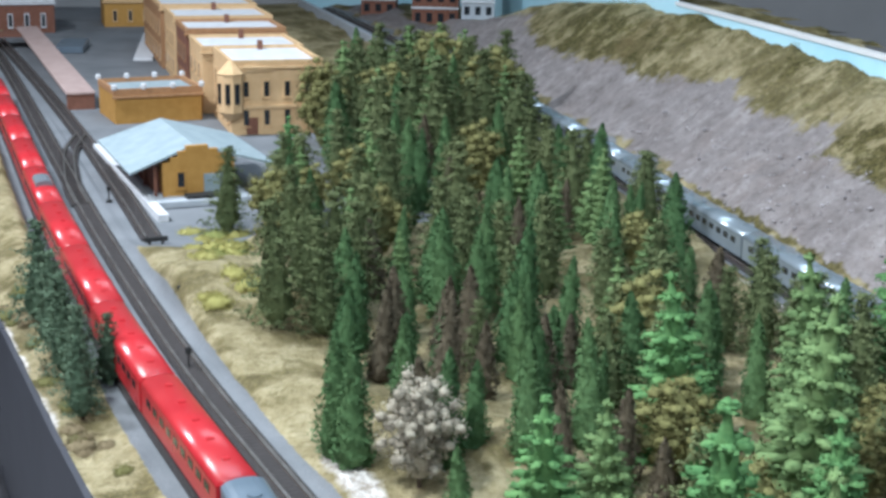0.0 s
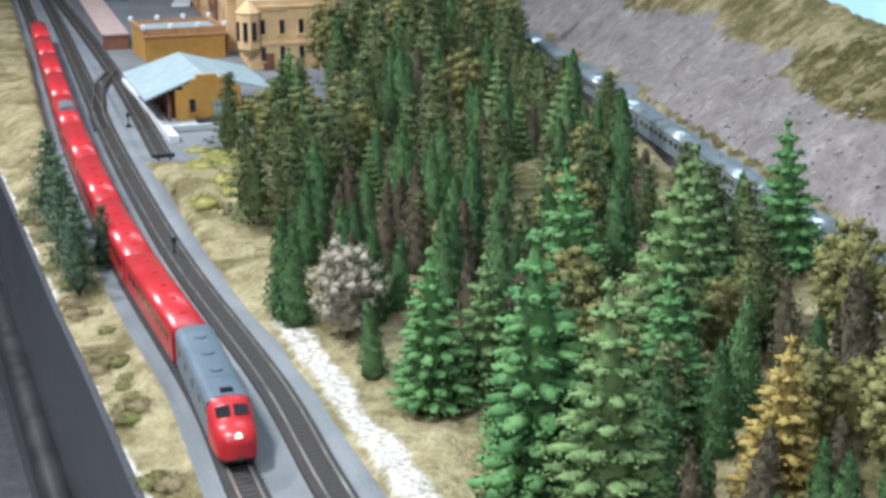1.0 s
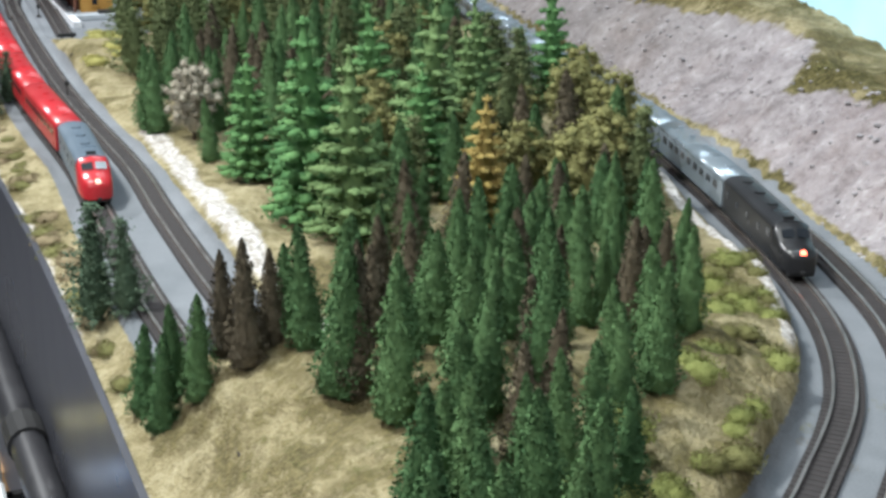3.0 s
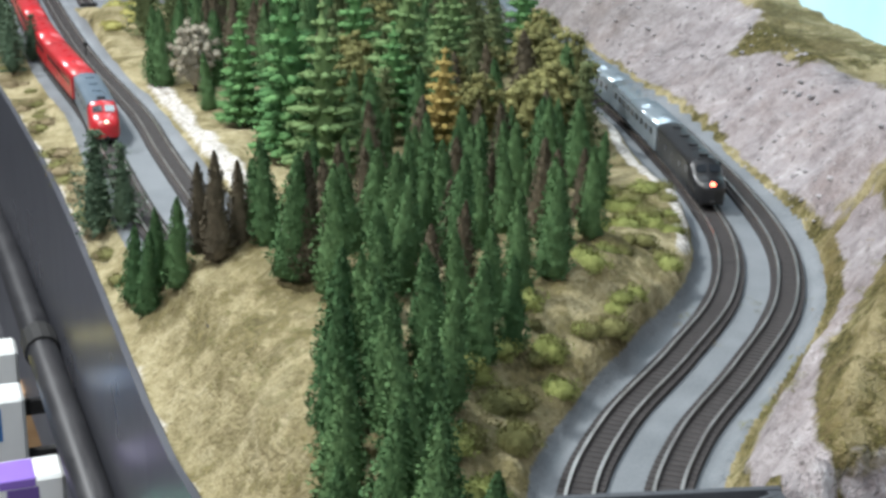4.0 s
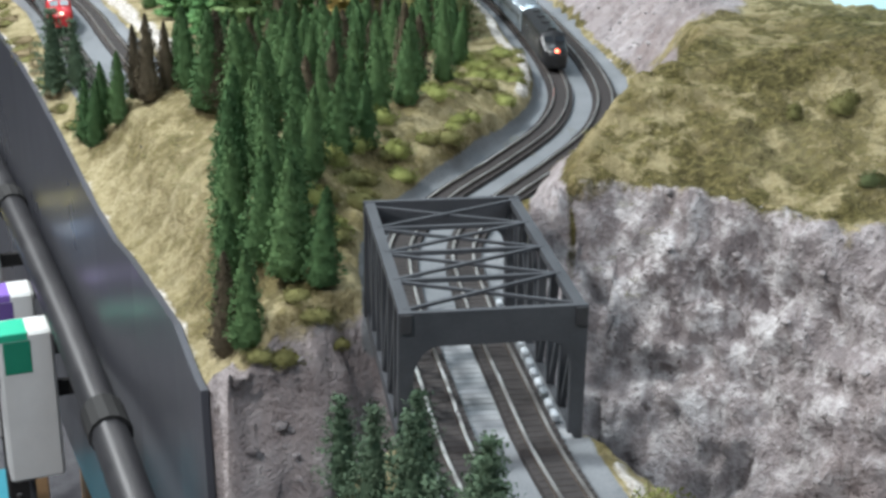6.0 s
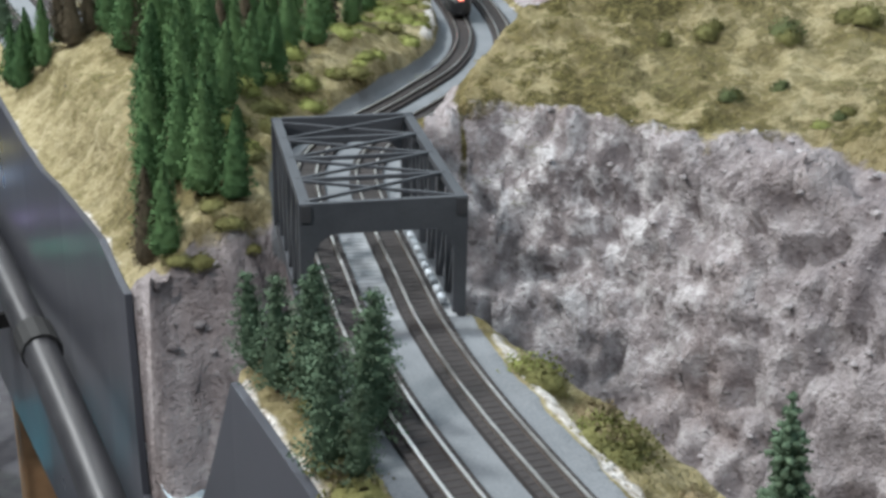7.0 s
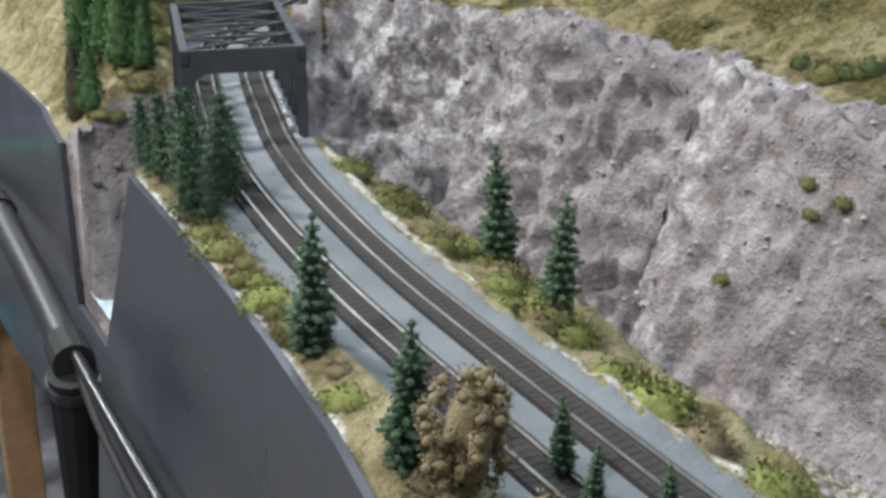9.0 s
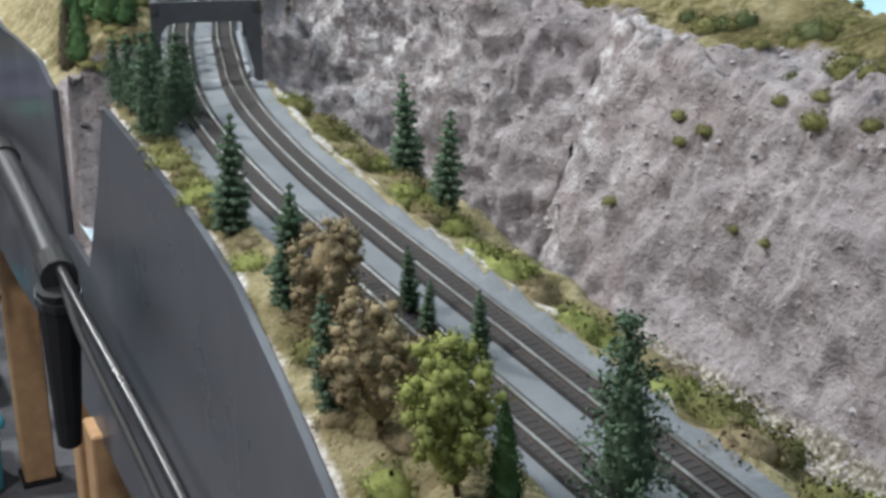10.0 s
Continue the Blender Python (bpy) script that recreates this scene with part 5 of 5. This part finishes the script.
# green band inside the curve
for i in range(72):
    y = _c.uniform(2.7, 9.6)
    x = float(np.interp(y, R1[:, 1], R1[:, 0])) - 0.5 - _c.random() ** 1.4 * 0.75 * (1.2 if y > 4 else 0.5)
    bush(_c.choice(["leaf_lime", "leaf_lime", "leaf_olive", "leaf_olive", "leaf_lime"]), x, y, _c.uniform(0.1, 0.21), 1.1)
# strip beside the aisle-side main
for i in range(56):
    y = _c.uniform(8.2, 21)
    a = float(edge_x(y)) + 0.1
    b = float(np.interp(-y, -L1[:, 1], L1[:, 0])) - 0.45
    bush(_c.choice(["leaf_olive", "leaf_brown", "leaf_brown", "leaf_olive"]), _c.uniform(a, max(a + 0.05, b)), y, _c.uniform(0.09, 0.2), 0.8)
# yellow mound at the forest's corner by the depot
for i in range(20):
    u, v = _c.random(), _c.random()
    bush(_c.choice(["leaf_yellow", "leaf_yellow", "leaf_lime"]), -5.05 + 0.9 * u + 0.35 * (v < 0.5), 19.6 + 4.2 * v, _c.uniform(0.15, 0.3), 0.8)
# hilltops and the cliff
for i in range(12):
    y = _c.uniform(-9, 6)
    x = float(np.interp(-y, -CLIFF[4:, 1], CLIFF[4:, 0])) + 0.9 + 2.2 * _c.random() ** 0.8
    bush(_c.choice(["leaf_olive", "pine", "leaf_olive", "leaf_lime"]), x, y, _c.uniform(0.06, 0.17), 0.9)
for x, y, r in ((3.56, 2.99, 0.2), (4.22, 2.7, 0.24), (4.9, 2.51, 0.24), (3.17, 3.06, 0.12), (3.35, 1.87, 0.14), (3.81, 1.87, 0.12), (4.14, 1.26, 0.13), (5.11, -1.77, 0.26), (5.08, -1.35, 0.18), (5.45, -1.98, 0.22), (5.69, -3.04, 0.26), (5.53, -4.07, 0.26), (5.53, -3.02, 0.22), (5.49, -4.57, 0.2), (5.16, -3.78, 0.12), (5.16, -2.7, 0.12)):
    for k in range(2):
        bush(_c.choice(["pine", "leaf_olive", "leaf_olive"]), x + _c.uniform(-0.7, 0.7) * r * (k > 0), y + _c.uniform(-0.7, 0.7) * r * (k > 0), r * (0.62 if k else 0.8), 1.5)
for x, y, r in ((4.46, -2.89, 0.13), (4.53, -3.32, 0.12), (4.38, -3.11, 0.1), (5.0, -4.66, 0.2), (3.91, -2.52, 0.1), (4.52, -4.26, 0.1), (4.6, -4.73, 0.1), (5.09, -4.54, 0.12), (4.92, -4.08, 0.12), (5.25, -5.12, 0.14)):
    bush("leaf_olive", x, y, r, 1.2)
for i in range(10):
    y = _c.uniform(-7, -2.2)
    x = float(np.interp(-y, -CLIFF[4:, 1], CLIFF[4:, 0])) + _c.uniform(0.45, 1.7)
    bush(_c.choice(["leaf_olive", "leaf_olive", "pine"]), x, y, _c.uniform(0.08, 0.17), 1.1)
for x, y, r in ((-1.2, 1.88, 0.2), (-0.98, 1.95, 0.17), (-1.4, 1.85, 0.16), (-0.8, 1.98, 0.14), (-1.1, 2.1, 0.16)):
    bush("leaf_olive", x, y, r, 0.9)


def tufts(name, label, kind, places, r0, r1, tall):
    """Uncountable low growth, joined into one mesh."""
    rng, v, f = np.random.RandomState(3), [], []
    src = [clump_mesh(70 + k) for k in range(3)]
    src = [(np.array(a)[:1000], [q for q in b if max(q) < 1000]) for a, b, _ in src]
    P = np.array(places)
    for x, y in places:
        z = surface_z(x, y)
        co, fa = src[rng.randint(3)]
        r = r0 + (r1 - r0) * rng.rand() ** 1.3
        n = len(v)
        v += (co * [r, r, r * tall] + [x, y, z]).tolist()
        f += [tuple(n + k for k in q) for q in fa]
    return tagged(mesh_ob(name, v, f, MAT[kind]), label, "bushes", kind="stuff")


_t = random.Random(33)
pl = []
for i in range(90):
    k = _t.randrange(len(MID_R))
    o = offset(MID_R, 0.6 + _t.uniform(1.2, 3.2))[k]
    if 6.5 < o[1] < 42 and o[0] < 6.1:
        pl.append((float(o[0]), float(o[1])))
tufts("hill_brush", "olive green brush on the far hills", "leaf_olive", pl, 0.08, 0.24, 0.7)
pl = []
for i in range(110):
    y = _t.uniform(2.6, 8.0)
    pl.append((float(edge_x(y)) + _t.uniform(0.2, 1.4), y))
tufts("dry_tufts", "dry brown tufts on the tan bank", "leaf_brown", pl, 0.02, 0.09, 0.6)
pl = []
for i in range(150):
    y = _t.gauss(5.0, 1.0)
    pl.append((float(edge_x(y)) + _t.uniform(0.45, 1.5), y))
tufts("olive_tufts", "low olive tufts on the tan bank", "leaf_olive", pl, 0.02, 0.1, 0.5)
for kind, want, label in (("leaf_olive", 380, "small olive tufts on the grassy hill"), ("leaf_brown", 160, "dry brown tufts on the grassy hill")):
    pl = []
    while len(pl) < want:
        y = _t.uniform(-9, 7)
        x = float(np.interp(-y, -CLIFF[4:, 1], CLIFF[4:, 0])) + 0.55 + 2.4 * _t.random()
        if float(grain(np.array([x]), np.array([y]), 0.7)[0]) > _t.uniform(-0.4, 0.7):
            pl.append((x, y))
    tufts("hill_tufts", label, kind, pl, 0.02, 0.10, 0.7)


# ---------------------------------------------------------------- loose rock
def rock_mesh(seed):
    rng = np.random.RandomState(seed)
    bm = bmesh.new()
    bmesh.ops.create_icosphere(bm, subdivisions=1, radius=1.0)
    for v in bm.verts:
        v.co *= 0.7 + 0.6 * rng.rand()
        v.co.z *= 0.6
    bmesh.ops.scale(bm, vec=(U, U, U), verts=bm.verts)
    me = bpy.data.meshes.new("stone")
    bm.to_mesh(me)
    bm.free()
    return me


STONE_M = [surface("pale_stone", (0.4, 0.38, 0.38), (0.62, 0.6, 0.6), 200, 0.9), surface("grey_stone", (0.16, 0.145, 0.15), (0.34, 0.31, 0.32), 200, 0.9)]
STONES = []
for i in range(8):
    me = rock_mesh(60 + i)
    me.materials.append(STONE_M[0 if i % 3 else 1])
    STONES.append(me)


def scatter(name, label, places, r0, r1):
    """Uncountable loose stones, joined into one mesh."""
    v, f, rng = [], [], np.random.RandomState(9)
    me0 = [(np.array([q.co for q in m.vertices]) / U, [tuple(p.vertices) for p in m.polygons]) for m in STONES]
    for x, y, *rest in places:
        z = rest[0] if rest else surface_z(x, y)
        co, fa = me0[rng.randint(8)]
        r = r0 + (r1 - r0) * rng.rand() ** 2
        a = rng.rand() * 6.28
        c, s = math.cos(a), math.sin(a)
        n = len(v)
        v += [(x + r * (c * p[0] - s * p[1]), y + r * (s * p[0] + c * p[1]), z + r * p[2]) for p in co]
        f += [tuple(n + k for k in face) for face in fa]
    m = surface(name + "_stone", (0.13, 0.115, 0.12), (0.42, 0.39, 0.40), 30, 0.9)
    return tagged(mesh_ob(name, v, f, m), label, "stones", kind="stuff")


_p = random.Random(5)
spots = np.flatnonzero((GROUND[1] > 0.35) & (GROUND[0][:, 1] < 2.4) & (GROUND[0][:, 0] > 1.3))
pl = [tuple(float(q) for q in GROUND[0][spots[_p.randrange(len(spots))]]) for _ in range(1100)]
scatter("cliff_rubble", "grey broken stones on the cliff face", pl, 0.012, 0.05)
spots = np.flatnonzero((GROUND[2] > 0.5) & (GROUND[0][:, 1] < 0))
pl = [tuple(float(q) for q in GROUND[0][spots[_p.randrange(len(spots))]]) for _ in range(700)]
scatter("ravine_gravel", "pale loose gravel at the foot of the cliff", pl, 0.012, 0.06)
pl = [(float(a) + _p.uniform(0.62, 1.9) + 0, float(b)) for a, b in MID_R[(MID_R[:, 1] > 8.5) & (MID_R[:, 1] < 30)] for _ in range(5)]
scatter("scree", "grey stones on the slope beside the line", pl, 0.012, 0.05)
pl = [(float(edge_x(y)) + 0.15 + 2.0 * _p.random(), y) for y in (_p.uniform(-0.1, 1.8) for _ in range(160))]
scatter("stream_stones", "pale stones in the gorge", pl, 0.02, 0.07)


# ---------------------------------------------------------------- aisle: hand rail, control boxes, clutter
def pipe(name, pts, r, mat, label, category, z=None, n=10):
    cu = bpy.data.curves.new(name, "CURVE")
    cu.dimensions, cu.bevel_depth, cu.bevel_resolution, cu.use_fill_caps = "3D", r * U, 3, True
    sp = cu.splines.new("NURBS")
    sp.points.add(len(pts) - 1)
    for q, p in zip(sp.points, pts):
        q.co = (p[0] * U, p[1] * U, p[2] * U, 1)
    sp.use_endpoint_u, sp.order_u = True, 4
    ob = new(name + "_line", cu)
    me = bpy.data.meshes.new_from_object(ob)
    bpy.data.objects.remove(ob)
    me.materials.clear()
    me.materials.append(MAT[mat])
    me.shade_smooth()
    return tagged(new(name, me), label, category)


RAILP = [(-10.5, 32, -2.3), (-8.2, 24, -2.3), (-5.75, 15.4, -2.3), (-4.7, 11.6, -2.3), (-3.56, 7.45, -2.3), (-2.84, 4.55, -2.3), (-2.22, 1.9, -2.3), (-1.83, 0, -2.3)]
HAND_RAIL = base("hand_rail", 0, 0, 0, 0, "black plastic pipe rail below the fascia", "rail")
_o = pipe("pipe", RAILP, 0.19, "rail_plastic", "", "")
_o.parent = HAND_RAIL
for i in (3, 5, 7):
    a, b = Vector(RAILP[i]), Vector(RAILP[i - 1])
    part("joint", tube(bmesh.new(), a, a + (b - a).normalized() * 0.5, 0.22, n=14), MAT["matt_black"], HAND_RAIL, "matt black pipe joint")
pipe("cable", [(-1.83, 0.1, -2.2), (-1.6, -0.9, -2.2), (-1.2, -2.4, -2.25), (-0.55, -4.9, -2.3), (0.1, -8, -2.4), (0.5, -11, -2.5)], 0.07, "black", "black cable bundle hung below the fascia", "cable")
pipe("cable", [(-1.8, 0.0, -2.3), (-1.68, -0.8, -2.45), (-1.3, -2.3, -2.5), (-0.7, -4.7, -2.6), (0.0, -8, -2.7)], 0.045, "matt_black", "thin black cable hung below the fascia", "cable")
pipe("cable", [(-4.3, 7.5, -4.6), (-4.25, 7.3, -5.6), (-4.0, 7.0, -6.4), (-3.7, 6.6, -6.0), (-3.4, 6.4, -5.2)], 0.035, "matt_black", "thin black cable looping under the control box", "cable")


SLEEVE = base("cable_sleeve", -1.86, 0.0, -2.45, 0, "black cloth sleeve hanging from the rail's end", "sleeve")
part("cloth", tube(bmesh.new(), (0, 0, 0.05), (-0.08, 0.35, -2.2), 0.26, 0.15, 11), MAT["matt_black"], SLEEVE)
part("band", tube(bmesh.new(), (0, -0.02, 0.0), (-0.01, 0.03, -0.12), 0.275, n=11), MAT["black"], SLEEVE)


def control_box(x, y, colour, label, w=0.66, d=0.5, h=2.0):
    th = base("control_box", x, y, -2.6, 14, label, "control box", "control boxes on the rail")
    boxed("case", -w, 0, 0, d, -h, 0, MAT["white_plastic"], th, bevel=0.04)
    m = plain("label_" + colour[0], colour[1])
    boxed("top_label", -w - 0.004, -w * 0.45, -0.006, d * 0.9, -0.1, 0.006, m, th, colour[0] + " coloured label", 0.01)
    boxed("front_label", -w * 0.9, -w * 0.42, -0.012, 0.002, -0.52, -0.101, plain("front_" + colour[0], tuple(0.55 * c for c in colour[1])), th, "dark " + colour[0] + " label", 0.003)
    k = part("switch", tube(bmesh.new(), (-w - 0.18, 0.2, -0.45), (-w + 0.01, 0.2, -0.45), 0.035, n=10), MAT["chrome"], th, "chrome toggle switch")
    part("collar", tube(bmesh.new(), (-w - 0.05, 0.2, -0.45), (-w - 0.01, 0.2, -0.45), 0.08, n=10), MAT["chrome"], k)
    boxed("knob", -w - 0.14, -w - 0.002, 0.1, 0.36, -0.75, -0.55, MAT["matt_black"], th, "black knob", 0.03)
    boxed("bracket", -0.3, 0.45, 0.2, 0.3, -1.0, -0.8, MAT["matt_black"], th, "dark bracket to the rail")
    part("cord", tube(bmesh.new(), (-w * 0.6, 0.25, -h), (-w * 0.6, 0.25, -h - 0.9), 0.04, n=8), MAT["steel"], th, "grey cord")


control_box(-3.78, 7.9, ("green", (0.02, 0.45, 0.28)), "white control box with a green label")
control_box(-4.14, 9.1, ("purple", (0.22, 0.12, 0.5)), "white control box with a purple label")
control_box(-4.85, 11.0, ("blue", (0.05, 0.28, 0.75)), "white control box with a blue label")
control_box(-5.15, 12.4, ("yellow", (0.85, 0.68, 0.02)), "white control box with a yellow label")


def leg(x, y, w, mat, label, top=-4.9):
    th = base("layout_leg", x, y, FLOOR_Z, 14, label, "table leg", "legs under the layout")
    boxed("post", -w, w, -w, w, 0.1, top - FLOOR_Z, MAT[mat], th, bevel=0.03)
    boxed("foot", -w - 0.05, w + 0.05, -w - 0.05, w + 0.05, 0, 0.099, MAT["matt_black"], th)


leg(-4.55, 9.0, 0.16, "matt_black", "black square post under the control boxes", -3.2)
for x, y in ((-2.35, 3.2), (-2.0, 1.2), (-6.2, 16.5), (-1.0, -3.5), (-4.0, 9.5)):
    leg(x + 0.5, y, 0.3, "wood", "pine timber leg under the layout")
tagged(boxed("crossbeam", -2.3, 0.6, 2.9, 3.2, -5.6, -5.0, MAT["wood"], None, bevel=0.03), "pine crossbeam under the layout", "beam")


def bin_box(x, y, rz, w, d, h, mat, label):
    th = base("storage_bin", x, y, FLOOR_Z, rz, label, "storage bin")
    bm = bmesh.new()
    r = box(bm, -w, w, -d, d, 0, h, 0.12)
    for v in bm.verts:
        k = 0.88 + 0.12 * v.co.z / h
        v.co.x *= k
        v.co.y *= k
    part("tub", bm, MAT[mat], th)
    boxed("lid", -w - 0.08, w + 0.08, -d - 0.08, d + 0.08, h + 0.002, h + 0.2, MAT[mat], th, "", 0.05)


bin_box(-5.9, 13.6, 14, 0.7, 1.3, 1.9, "cyan", "cyan plastic storage bin on the floor")
bin_box(-4.7, 9.6, 20, 0.4, 0.9, 1.5, "cyan", "cyan plastic storage tub under the layout")
